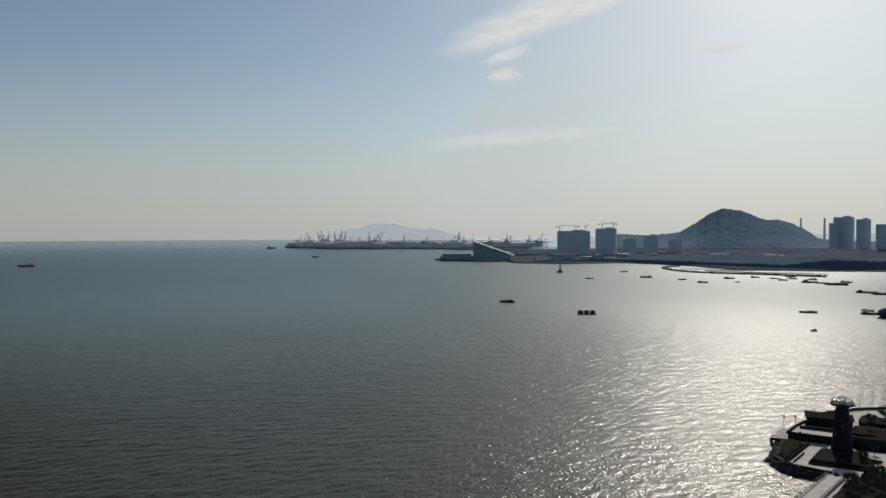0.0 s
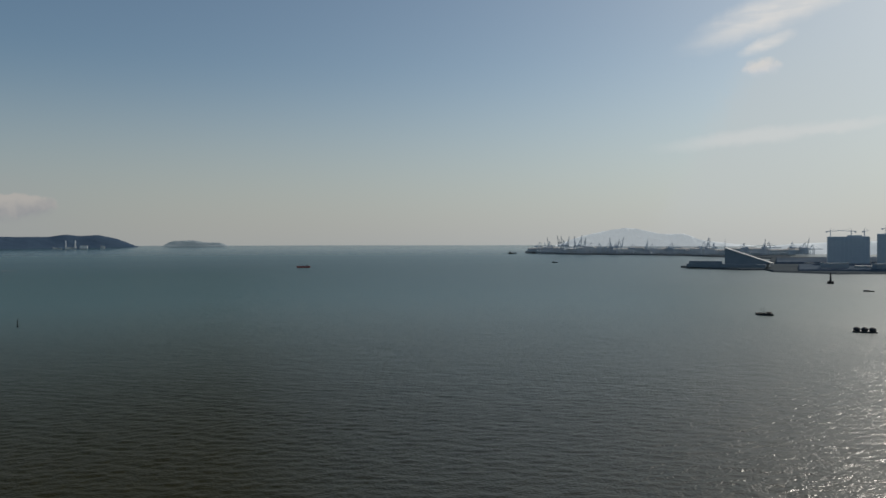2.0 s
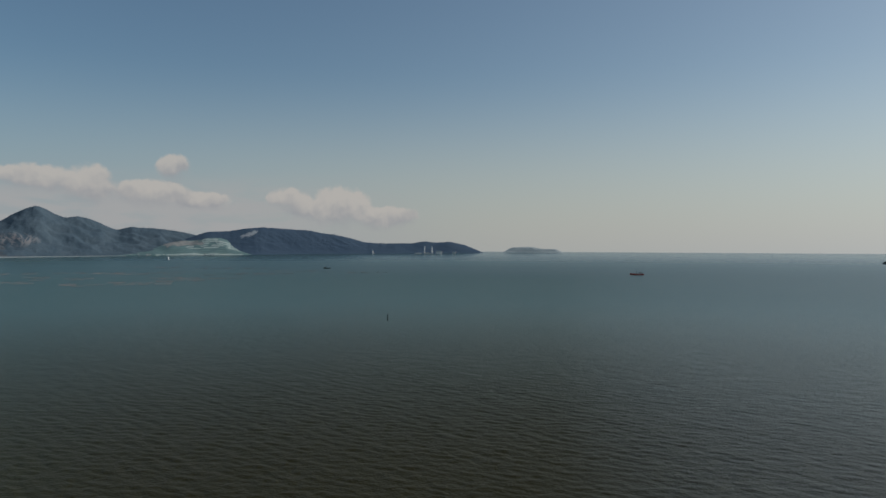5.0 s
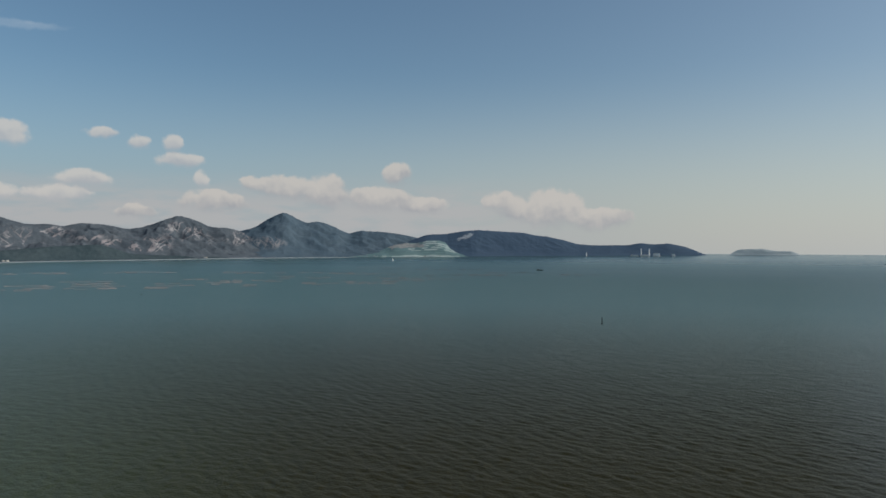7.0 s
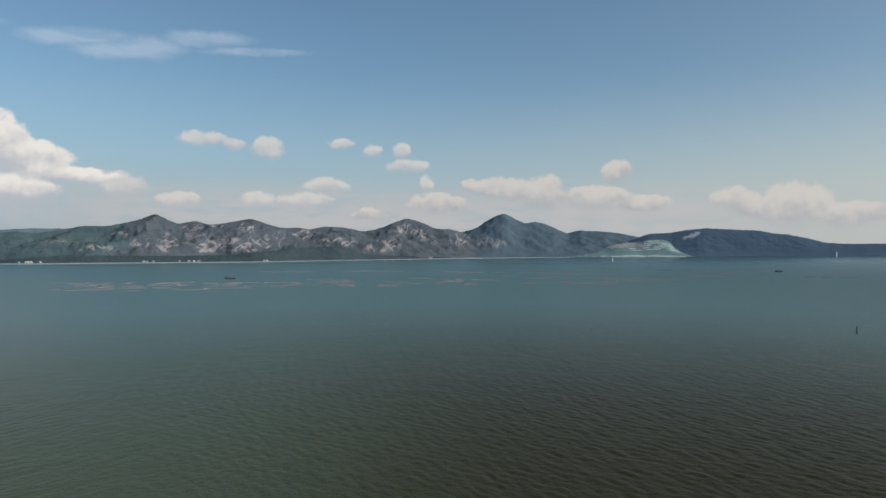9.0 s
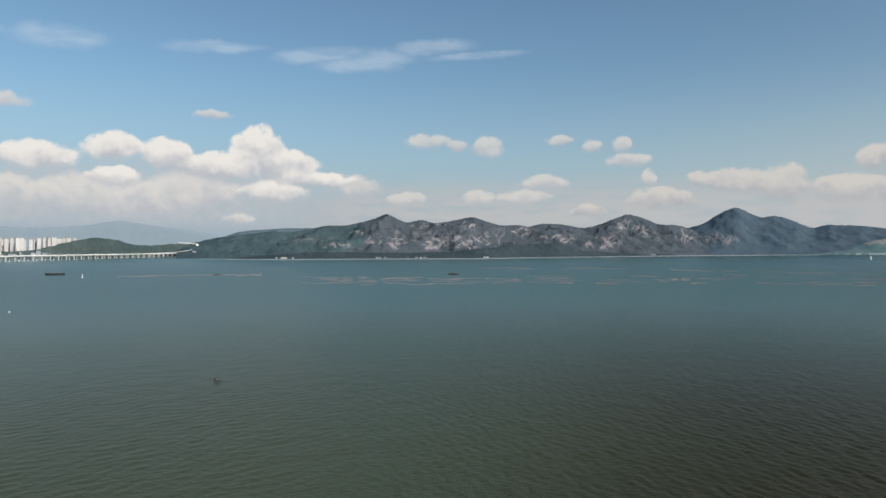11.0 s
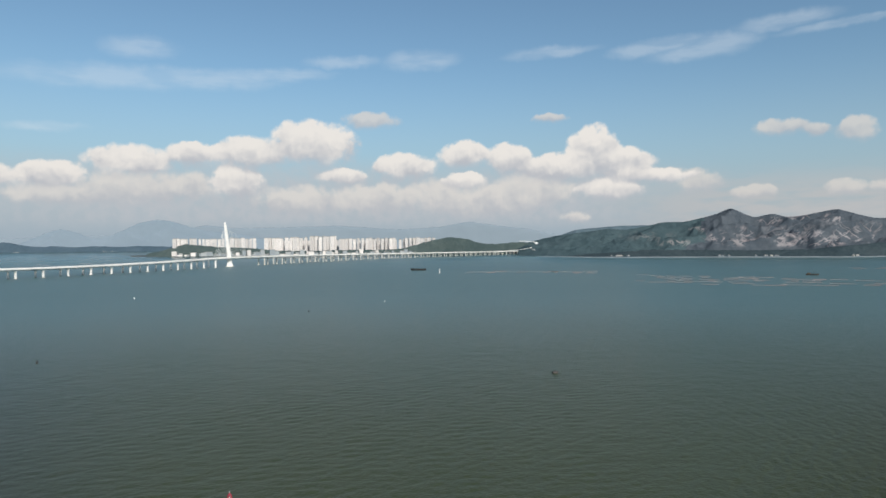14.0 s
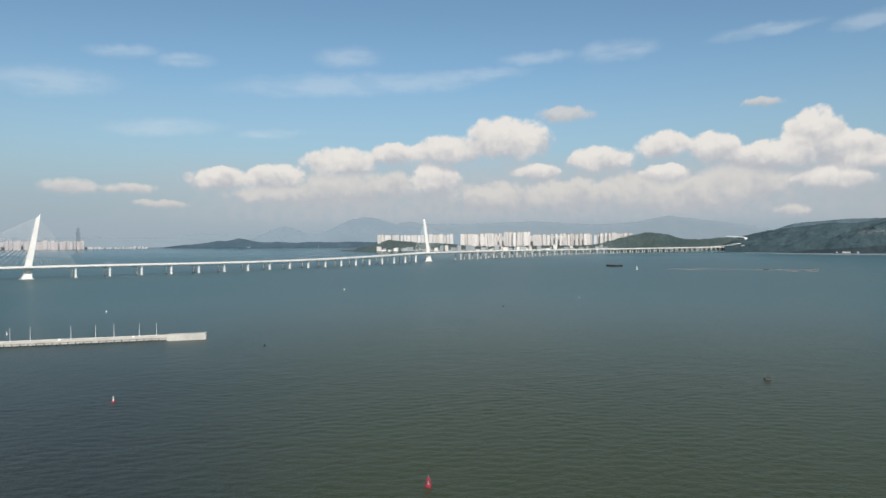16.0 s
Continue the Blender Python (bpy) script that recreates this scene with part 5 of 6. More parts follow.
# ---------- jetty ----------
def jetty():
    end, far = spot(162.66, 556), spot(176.4, 579)
    way = (far - end).normalized()
    side = Vector((-way.y, way.x, 0))      # towards the open water behind
    if side.y > 0:
        side = -side
    ob = new("jetty")
    tagged(ob, "long pale concrete jetty on piles with a solid head", "jetty")

    def bar(s0, s1, a0, a1, z0, z1):
        bm = bmesh.new()
        slab(bm, [(p.x, p.y) for p in (end + way * s0 + side * a0, end + way * s1 + side * a0, end + way * s1 + side * a1, end + way * s0 + side * a1)], z0, z1)
        bmesh.ops.recalc_face_normals(bm, faces=bm.faces)
        bmesh.ops.bevel(bm, geom=list(bm.edges), offset=0.06, segments=1, affect="EDGES")
        return bm

    part("jetty_head", bar(0, 28, -0.6, 12, -4, 4.0), JETTY_CONCRETE, ob, "solid concrete jetty head")
    part("head_parapet", bar(0.4, 27.6, -0.4, 0.0, 4.0, 4.7), JETTY_CONCRETE, ob)
    part("head_parapet", bar(0.2, 0.6, 0.1, 11.6, 4.0, 4.7), JETTY_CONCRETE, ob)
    part("deck", bar(28.02, 260, 0, 9, 2.3, 3.0), JETTY_CONCRETE, ob)
    part("edge_beam", bar(28.02, 260, -0.35, -0.02, 1.0, 3.02), BEAM, ob, "greyish pale edge beam")
    # added dark strip in place of the thin shadow line along the edge
    part("rubbing_strip", bar(28.02, 260, -0.46, -0.36, 2.05, 2.3), RUBBER, ob, "dark strip for the shadow line along the beam")
    part("parapet", bar(28.02, 260, 0.1, 0.4, 3.0, 3.6), JETTY_CONCRETE, ob)
    part("parapet", bar(28.02, 260, 8.5, 8.8, 3.0, 3.8), JETTY_CONCRETE, ob)
    for i in range(45):
        for a in (0.7, 7.6):
            p = end + way * (31 + 5.1 * i) + side * a
            bm = bmesh.new()
            rod(bm, (p.x, p.y, -4), (p.x, p.y, 2.3), 0.55, 0.55, 8)
            part("pile", bm, ROCK, ob)
    for i in range(44):
        p = end + way * (33.5 + 5.1 * i) - side * 0.55
        bm = bmesh.new()
        box(bm, p.x, p.y, 1.6, 0.5, 0.5, 1.6, math.degrees(math.atan2(way.y, way.x)))
        part("fender", bm, RUBBER, ob)
    for s in (36, 48, 65.5, 78, 94.5, 121, 134, 152, 171, 190):
        p = end + way * s + side * 8.2
        lamp = new("street_lamp")
        lamp.location = (p.x, p.y, 3.0)
        lamp.rotation_euler[2] = math.atan2(way.y, way.x)
        tagged(lamp, "tall white lamp post on the jetty", "street lamp", "lamps of the jetty")
        bm = bmesh.new()
        rod(bm, (0, 0, 0), (0, 0, 9.6), 0.15, 0.09, 8)
        part("post", bm, WHITE, lamp)
        bm = bmesh.new()
        box(bm, 0, 0, 0.3, 0.7, 0.7, 0.6)
        part("base", bm, CONCRETE, lamp)
        bm = bmesh.new()
        rod(bm, (0, 0, 9.6), (0, -1.3, 9.9), 0.09, 0.07, 6)
        box(bm, 0, -1.5, 9.9, 0.35, 0.9, 0.16)
        part("lamp_head", bm, STEEL, lamp)
    for s in (51.5, 101):
        p = end + way * s + side * 3
        van = new("utility_box")
        van.location = (p.x, p.y, 3.0)
        van.rotation_euler[2] = math.atan2(way.y, way.x)
        tagged(van, "small white utility box on the jetty deck", "utility box", "boxes on the jetty")
        bm = bmesh.new()
        box(bm, 0, 0, 0.86, 1.5, 1.0, 1.6)
        bmesh.ops.bevel(bm, geom=list(bm.edges), offset=0.1, segments=2, affect="EDGES")
        part("cabinet", bm, WHITE, van)
        bm = bmesh.new()
        box(bm, 0, 0, 0.03, 1.8, 1.3, 0.06)
        part("plinth", bm, CONCRETE, van)


jetty()


# ---------- buoys and marks ----------
def red_buoy(az, dist, size, white_top):
    ob = thing("navigation_buoy", az, dist, 0, "red lattice navigation buoy with a white top mark" if white_top else "red lattice navigation buoy with a lantern", "buoy", "red buoys")
    k = size
    bm = bmesh.new()
    rod(bm, (0, 0, -0.4 * k), (0, 0, 0.55 * k), 0.84 * k, 0.92 * k, 18)
    rod(bm, (0, 0, 0.55 * k), (0, 0, 0.75 * k), 0.92 * k, 0.7 * k, 18)
    part("float", bm, BUOY_RED, ob, smooth=False)
    bm = bmesh.new()
    for i in range(6):
        a = math.pi * i / 3
        b = a + math.pi / 3
        r0, r1 = (0.34, 0.2) if white_top else (0.68, 0.5)
        rm = (r0 + r1) / 2
        rod(bm, (r0 * k * math.cos(a), r0 * k * math.sin(a), 0.7 * k), (r1 * k * math.cos(a), r1 * k * math.sin(a), 2.3 * k), 0.09 * k, 0.07 * k, 6)
        rod(bm, (rm * k * math.cos(a), rm * k * math.sin(a), 1.5 * k), (rm * k * math.cos(b), rm * k * math.sin(b), 1.5 * k), 0.06 * k, 0.06 * k, 5)
    part("lattice_tower", bm, CABIN_WHITE if white_top else BUOY_RED, ob)
    bm = bmesh.new()
    rod(bm, (0, 0, 0.7 * k), (0, 0, 1.7 * k), 0.2 * k, 0.16 * k, 10)
    part("battery_tube", bm, CABIN_WHITE, ob, "pale tube inside the lattice")
    bm = bmesh.new()
    rod(bm, (0, 0, 2.25 * k), (0, 0, 2.4 * k), (0.24 if white_top else 0.54) * k, (0.22 if white_top else 0.5) * k, 12)
    rod(bm, (0, 0, 2.4 * k), (0, 0, 2.95 * k), 0.2 * k, 0.16 * k, 10)
    part("top_mark", bm, CABIN_WHITE if white_top else BUOY_RED, ob)
    bm = bmesh.new()
    rod(bm, (0, 0, 2.95 * k), (0, 0, 3.25 * k), 0.14 * k, 0.1 * k, 8)
    part("lantern", bm, STEEL, ob)


red_buoy(145.0, 205, 1.05, False)
red_buoy(169.3, 352, 1.0, True)


def mark(name, az, dist, tall, thick, material, label):
    ob = thing(name, az, dist, 0, label, "beacon" if tall > 5 else "buoy")
    bm = bmesh.new()
    rod(bm, (0, 0, -1), (0, 0, 0.9), thick * 1.7, thick * 1.5, 10)
    part("base", bm, material, ob)
    bm = bmesh.new()
    rod(bm, (0, 0, 0.9), (0, 0, tall), thick, thick * 0.6, 10)
    part("shaft", bm, material, ob)
    bm = bmesh.new()
    rod(bm, (0, 0, tall), (0, 0, tall + thick), thick * 0.9, thick * 0.4, 8)
    part("top_mark", bm, material, ob)


def beacon():
    ob = thing("harbour_beacon", -9.62, 1377, 0, "dark harbour beacon tower on a round concrete foot", "beacon")
    bm = bmesh.new()
    rod(bm, (0, 0, -2), (0, 0, 4.5), 5.5, 5, 14)
    part("foot", bm, ROCK, ob)
    bm = bmesh.new()
    rod(bm, (0, 0, 4.5), (0, 0, 17), 1.9, 1.0, 10)
    part("shaft", bm, HULL_DARK, ob)
    bm = bmesh.new()
    rod(bm, (0, 0, 17), (0, 0, 17.6), 1.9, 1.9, 10)
    rod(bm, (0, 0, 17.6), (0, 0, 20.5), 0.8, 0.3, 8)
    part("lantern", bm, HULL_DARK, ob)


beacon()


# ---------- boats ----------
def boat(az, dist, turn, length, style, label, group="fishing boats at anchor"):
    ob = thing("boat", az, dist, turn, label, "boat", group)
    beam = length * 0.26
    hgt = max(1.0, length * 0.10)
    rings = []
    for i in range(9):
        u = i / 8.0
        x = (u - 0.5) * length
        w = beam / 2 * (0.7 + 0.6 * u - 1.25 * max(0, u - 0.62) ** 1.3 * 2.6) if u < 1 else 0.06 * beam
        w = max(w, 0.05 * beam)
        sheer = hgt * (1 + 0.9 * max(0, u - 0.55) ** 2 * 3 + 0.25 * (1 - u) ** 2)
        rings.append([(x, -w * 0.7, -0.5), (x, w * 0.7, -0.5), (x, w, sheer), (x, -w, sheer)])
    part("hull", _lofted(rings), HULL_RED if style == "barge" else HULL_DARK, ob)
    bm = bmesh.new()
    box(bm, -0.02 * length, 0, hgt + 0.06, length * 0.8, beam * 0.9, 0.1)
    part("deck", bm, DECK_WOOD, ob)
    if style != "open":
        cab = part("cabin", _boxed(-length * 0.26, 0, hgt + length * 0.055, length * 0.26, beam * 0.72, length * 0.11), CABIN_WHITE if style == "barge" else DECK_WOOD, ob)
        part("cabin_roof", _boxed(-length * 0.25, 0, hgt + length * 0.117, length * 0.32, beam * 0.82, length * 0.014), HULL_DARK, cab)
        bm = bmesh.new()
        rod(bm, (length * 0.02, 0, hgt), (length * 0.02, 0, hgt + length * 0.42), length * 0.008, length * 0.005, 6)
        rod(bm, (length * 0.02, 0, hgt + length * 0.1), (length * 0.28, 0, hgt + length * 0.3), length * 0.006, length * 0.004, 6)
        part("mast", bm, HULL_DARK, ob)
    bm = bmesh.new()
    for i in range(5):
        box(bm, (-0.05 + 0.09 * i) * length, random.uniform(-0.2, 0.2) * beam, hgt + 0.4 + 0.2 * (i % 2), length * 0.06, beam * 0.4, 0.9)
    part("cargo", bm, RUBBER, ob, "dark nets and crates")
    return ob


def _boxed(x, y, z, sx, sy, sz):
    bm = bmesh.new()
    box(bm, x, y, z, sx, sy, sz)
    bmesh.ops.bevel(bm, geom=list(bm.edges), offset=min(sx, sy, sz) * 0.12, segments=1, affect="EDGES")
    return bm


boat(-5.28, 756, 160, 17, "cabin", "dark wooden fishing boat with a cabin and mast")
for az, d, turn, ln, style in ((10.5, 2465, 10, 22, "cabin"), (13.99, 4450, 0, 55, "cabin"), (12.38, 4550, 180, 50, "cabin"), (-11.98, 1185, 170, 14, "open"), (-14.69, 1415, 5, 15, "open"), (-16.39, 1234, 175, 20, "cabin"),
                               (-19.12, 1185, 12, 14, "open"), (-20.62, 1123, 0, 16, "cabin"), (-22.53, 1238, 8, 17, "cabin"), (-24.34, 1285, 0, 15, "cabin"), (-25.66, 1263, 172, 14, "open"), (-26.23, 1221, 10, 14, "cabin"), (-26.72, 1323, 0, 16, "cabin"),
                               (-28.01, 1180, 0, 22, "cabin"), (-28.16, 1255, 180, 14, "cabin"), (-28.75, 1170, 5, 14, "open"), (-29.71, 1143, 3, 30, "open"), (-30.31, 1203, 0, 16, "cabin"), (-27.92, 727, 6, 15, "open"), (-28.29, 589, 30, 5, "open"),
                               (-31.45, 1004, 0, 19, "cabin"), (-32.4, 985, 8, 18, "cabin"), (-31.63, 769, 175, 11, "open"), (-31.8, 737, 4, 15, "cabin"), (-23.1, 1150, 0, 9, "open"), (-26.9, 1265, 4, 13, "cabin")):
    boat(az, d, turn, ln, style, "dark fishing boat with a cabin at anchor" if style == "cabin" else "long dark open work boat at anchor")
boat(31.15, 2030, 180, 38, "barge", "red-hulled dredging barge with a white wheelhouse", "working barges")
boat(56.4, 2480, 10, 24, "cabin", "small dark work boat in the bay", "working barges")
boat(129.7, 2000, 176, 44, "open", "long low dark barge with flat cargo", "working barges")
boat(99.5, 1750, 8, 26, "cabin", "small dark boat beside the oyster rafts", "working barges")
boat(118.5, 1830, 0, 16, "open", "small dark boat in the bay", "working barges")


def covered_barge(az, dist, turn, heaps, size, label):
    """A flat pontoon with tarpaulin-covered heaps in a row."""
    ob = thing("pontoon", az, dist, turn, label, "pontoon", "pontoons with covered heaps")
    wide = 2.15 * size * heaps
    part("platform", _boxed(0, 0, 0.5, wide, 2.3 * size, 1.1), HULL_DARK, ob)
    for i in range(heaps):
        x = (i - (heaps - 1) / 2) * 2.15 * size
        bm = bmesh.new()
        bmesh.ops.create_uvsphere(bm, u_segments=16, v_segments=9, radius=1.0)
        for v in bm.verts:
            sag = 1 + 0.09 * noise.noise(v.co * 2 + Vector((x, 0, 0)))
            v.co = Vector((x + v.co.x * size * sag, v.co.y * size * sag, 1.0 + max(0.0, v.co.z * 0.9 + 0.6) * 0.88 * size * sag))
        part("covered_heap", bm, TARPAULIN, ob, smooth=True)


covered_barge(-11.75, 650, 8, 3, 2.6, "flat pontoon carrying three dark tarpaulin-covered heaps")
covered_barge(-32.75, 712, 0, 1, 6.4, "round pontoon with one large dark tarpaulin-covered heap")
mark("channel_post", 51.4, 700, 6.0, 0.5, HULL_DARK, "dark slender channel post standing in the water")
mark("white_beacon", 127.95, 1790, 9.0, 1.1, WHITE, "small white beacon standing in the bay")
mark("white_buoy", 132.5, 900, 1.6, 0.35, WHITE, "small white buoy afloat in the bay")
mark("white_buoy", 98.3, 694, 0.6, 0.22, WHITE, "small white buoy afloat in the bay")
mark("white_buoy", 176.0, 660, 2.4, 0.35, WHITE, "small white buoy afloat in the bay")
mark("white_buoy", 151.8, 1067, 2.2, 0.5, WHITE, "small white buoy afloat in the bay")
mark("white_beacon", 68.55, 4447, 12.0, 4.0, WHITE, "small white beacon standing in the bay")
mark("white_buoy", 169.7, 823, 1.6, 0.4, WHITE, "small white buoy afloat in the bay")
for heading, away in ((138.7, 775), (158.2, 504), (88.0, 1182), (93.2, 1356)):
    mark("dark_float", heading, away, 1.5, 0.5, HULL_DARK, "small dark net float on the open water")


def mooring():
    ob = thing("mooring_float", 118.48, 395, 20, "dark rusty mooring float in open water", "float")
    bm = bmesh.new()
    rod(bm, (-1.5, 0, 0.4), (1.5, 0, 0.4), 0.95, 0.95, 12)
    part("drum", bm, HULL_DARK, ob)
    bm = bmesh.new()
    rod(bm, (0.2, 0, 1.2), (0.2, 0, 2.2), 0.3, 0.2, 6)
    part("bollard", bm, HULL_DARK, ob)


mooring()


# ---------- oyster rafts ----------
def raft(az, dist, wide, deep, seed):
    rng = random.Random(seed)
    ob = thing("oyster_raft", az, dist, rng.uniform(-6, 6), "field of brown bamboo oyster rafts with pale floats", "oyster raft", "oyster rafts in the bay")
    poles, floats = bmesh.new(), bmesh.new()
    # moored strings of rafts, each string a broken line across the view
    for i in range(max(2, int(deep / 44.0) + 1)):
        y = -deep / 2 + 44.0 * i + rng.uniform(-14, 14)
        mid, half = wide * rng.uniform(-0.3, 0.3), wide * rng.uniform(0.3, 0.8)
        x = mid - half
        while x < mid + half:
            ln = rng.uniform(12, 40)
            if rng.random() < 0.7:
                box(poles, x + ln / 2, y + rng.uniform(-1.5, 1.5), 0.3, ln, rng.uniform(4.0, 14.0), 0.5, rng.uniform(-4, 4))
                if rng.random() < 0.4:
                    box(floats, x + ln * rng.random(), y, 0.6, rng.uniform(3, 9), 2.5, 0.9)
            x += ln + rng.uniform(2, 18)
    tagged(part("pole_field", poles, BAMBOO, ob), kind="stuff")
    tagged(part("float_field", floats, FOAM, ob, "pale plastic floats"), kind="stuff")


RAFTS = ((108.4, 1510, 88, 300), (104, 1490, 70, 350), (100.2, 1495, 70, 290), (95.9, 1460, 54, 200), (91.9, 1540, 60, 330), (86, 1455, 56, 190), (81.6, 1575, 64, 180), (79.9, 1425, 36, 40), (77.3, 1880, 42, 60), (75.7, 1760, 66, 60), (75.6, 1500, 52, 100), (83.8, 1750, 40, 66), (71.3, 1540, 84, 110), (68, 1625, 62, 80), (78.3, 1620, 40, 40),
         (112.5, 1665, 36, 60), (117, 1830, 90, 140), (121.5, 1870, 110, 110), (124.5, 1850, 60, 80), (95, 2250, 110, 180), (88, 2300, 120, 120), (80, 2200, 140, 160), (74, 2150, 120, 120), (65.5, 1750, 80, 70),
         (71.1, 2090, 120, 140), (68.1, 1767, 120, 90), (65.7, 1972, 110, 120), (61.3, 2002, 130, 90), (58.8, 2223, 110, 60), (53.0, 2094, 130, 70), (68.1, 2747, 170, 120), (63.9, 2548, 150, 100))
for i, (az, d, w, dp) in enumerate(RAFTS):
    raft(az, d, w, dp, 40 + i)


# ---------- breakwater ----------
def breakwater():
    """A curved rubble mole round a small lagoon."""
    line = [(-28.99, 1350), (-26.5, 1368), (-24.9, 1382), (-22.9, 1392), (-20.9, 1412), (-19.3, 1450), (-18.3, 1510), (-17.8, 1580), (-17.9, 1650), (-18.8, 1690)]
    rng = random.Random(5)
    ob = tagged(new("breakwater"), "low curved rubble breakwater enclosing a lagoon", "breakwater", kind="structure")
    pts = [spot(a, d) for a, d in line]
    rings = []
    for i, p in enumerate(pts):
        t = (pts[min(i + 1, len(pts) - 1)] - pts[max(i - 1, 0)]).normalized()
        n = Vector((-t.y, t.x, 0))
        rings.append([p + n * a + Vector((0, 0, z)) for a, z in ((-8, -1), (8, -1), (3.5, 2.6), (-3.5, 2.6))])
    part("core", _lofted(rings), ROCK, ob)
    bm = bmesh.new()
    for a, b in zip(pts, pts[1:]):
        for _ in range(26):
            q = a.lerp(b, rng.random())
            r = rng.uniform(1.2, 2.4)
            box(bm, q.x + rng.uniform(-6, 6), q.y + rng.uniform(-6, 6), rng.uniform(0.6, 2.4), r * 1.5, r, r, rng.uniform(0, 90))
    part("boulders", bm, ROCK, ob)
    for az, d, ln, turn in ((-20.6, 1560, 90, 20), (-23.2, 1460, 110, -8), (-25.8, 1445, 120, 6), (-27.4, 1420, 90, 10), (-22.0, 1500, 70, 30)):
        pier = thing("landing_stage", az, d, turn, "low dark landing stage in the lagoon", "landing stage", "landing stages")
        part("deck", _boxed(0, 0, 1.6, ln, 9, 0.8), DECK_WOOD, pier)
        for x in range(-int(ln / 2) + 4, int(ln / 2), 9):
            bm = bmesh.new()
            rod(bm, (x, 0, -2), (x, 0, 1.2), 0.6, 0.6, 6)
            part("pile", bm, ROCK, pier)


breakwater()


def power_station():
    for az, top in ((48.38, 0.14), (47.77, 0.14), (52.66, -0.2)):
        ob = thing("chimney", az, 9000, 0, "pale power-station chimney on the headland", "chimney", "chimneys of the power station")
        h = EYE + 9000 * math.tan(radians(top))
        bm = bmesh.new()
        rod(bm, (0, 0, 0), (0, 0, h), 8, 5, 10)
        part("stack", bm, WHITE, ob)
        bm = bmesh.new()
        rod(bm, (0, 0, h), (0, 0, h + 5), 5.6, 5.6, 10)
        part("rim", bm, SLAB_GREY, ob)
    for az, w, h in ((47.2, 80, 34), (45.94, 40, 26), (48.05, 120, 14), (48.9, 90, 10)):
        ob = thing("turbine_hall", az, 9050, 0, "pale power-station hall at the foot of the headland", "power station", "halls of the power station")
        part("wall", _boxed(0, 0, h / 2, w, 60, h), WHITE, ob)
        part("roof", _boxed(0, 0, h + 2, w + 6, 66, 4), CONCRETE, ob)


power_station()


# ---------- lighthouse promenade ----------
def tree(x, y, z, tall, seed):
    rng = random.Random(seed)
    ob = new("tree")
    ob.location = (x, y, z)
    tagged(ob, "small broad-leaved tree in a planting bed", "tree", "trees of the promenade")
    bm = bmesh.new()
    rod(bm, (0, 0, -0.2), (0.1, 0.1, tall * 0.5), tall * 0.035, tall * 0.022, 8)
    tips = []
    for i in range(7):
        a = i * 2.4
        tip = Vector((math.cos(a) * tall * rng.uniform(0.15, 0.32), math.sin(a) * tall * rng.uniform(0.15, 0.32), tall * rng.uniform(0.55, 0.9)))
        rod(bm, (0.1, 0.1, tall * rng.uniform(0.3, 0.5)), tip, tall * 0.014, tall * 0.006, 5)
        tips.append(tip)
    part("trunk", bm, BARK, ob)
    verts, faces = [], []
    for tip in tips:
        for _ in range(190):
            p = tip + Vector((rng.gauss(0, 1), rng.gauss(0, 1), rng.gauss(0, 0.75))) * tall * 0.085
            u = Vector((rng.gauss(0, 1), rng.gauss(0, 1), rng.gauss(0, 1))).normalized()
            w = u.orthogonal().normalized()
            s = rng.uniform(0.12, 0.24)
            k = len(verts)
            verts += [p - u * s, p + w * s * 0.6, p + u * s, p - w * s * 0.6]
            faces.append((k, k + 1, k + 2, k + 3))
    me = bpy.data.meshes.new("crown")
    me.from_pydata([tuple(v) for v in verts], [], faces)
    me.materials.append(LEAF)
    crown = new("crown", me)
    crown.parent = ob


def hedge(outline, z, tall, seed):
    bm = bmesh.new()
    slab(bm, outline, z - 0.2, z + tall)
    bmesh.ops.recalc_face_normals(bm, faces=bm.faces)
    bmesh.ops.triangulate(bm, faces=bm.faces)
    bmesh.ops.subdivide_edges(bm, edges=bm.edges, cuts=5, use_grid_fill=True)
    for v in bm.verts:
        if v.co.z > z:
            n = noise.noise_vector(v.co * 0.7 + Vector((seed, 0, 0)))
            v.co += Vector((n.x * 0.5, n.y * 0.5, n.z * 0.45 + 0.35 * noise.noise(v.co * 1.9)))
    solid("hedge", bm, LAWN, "dense clipped dark shrubs in a raised bed", "hedge", group="planting beds of the promenade", smooth=True)


def wall_along(points, thick, z0, z1, material, parent, name="parapet"):
    for (ax, ay), (bx, by) in zip(points, points[1:]):
        bm = bmesh.new()
        d = Vector((bx - ax, by - ay, 0))
        box(bm, (ax + bx) / 2, (ay + by) / 2, (z0 + z1) / 2, d.length + thick, thick, z1 - z0, math.degrees(math.atan2(d.y, d.x)))
        bmesh.ops.bevel(bm, geom=list(bm.edges), offset=0.05, segments=1, affect="EDGES")
        part(name, bm, material, parent)


LOW, HIGH = 2.2, 4.5      # the lower and the raised terrace


def P(x, y):
    return (x * 1.041, y * 1.041)


def block(outline, z0, z1, material, parent, name, label=""):
    bm = bmesh.new()
    slab(bm, outline, z0, z1)
    bmesh.ops.recalc_face_normals(bm, faces=bm.faces)
    return part(name, bm, material, parent, label)


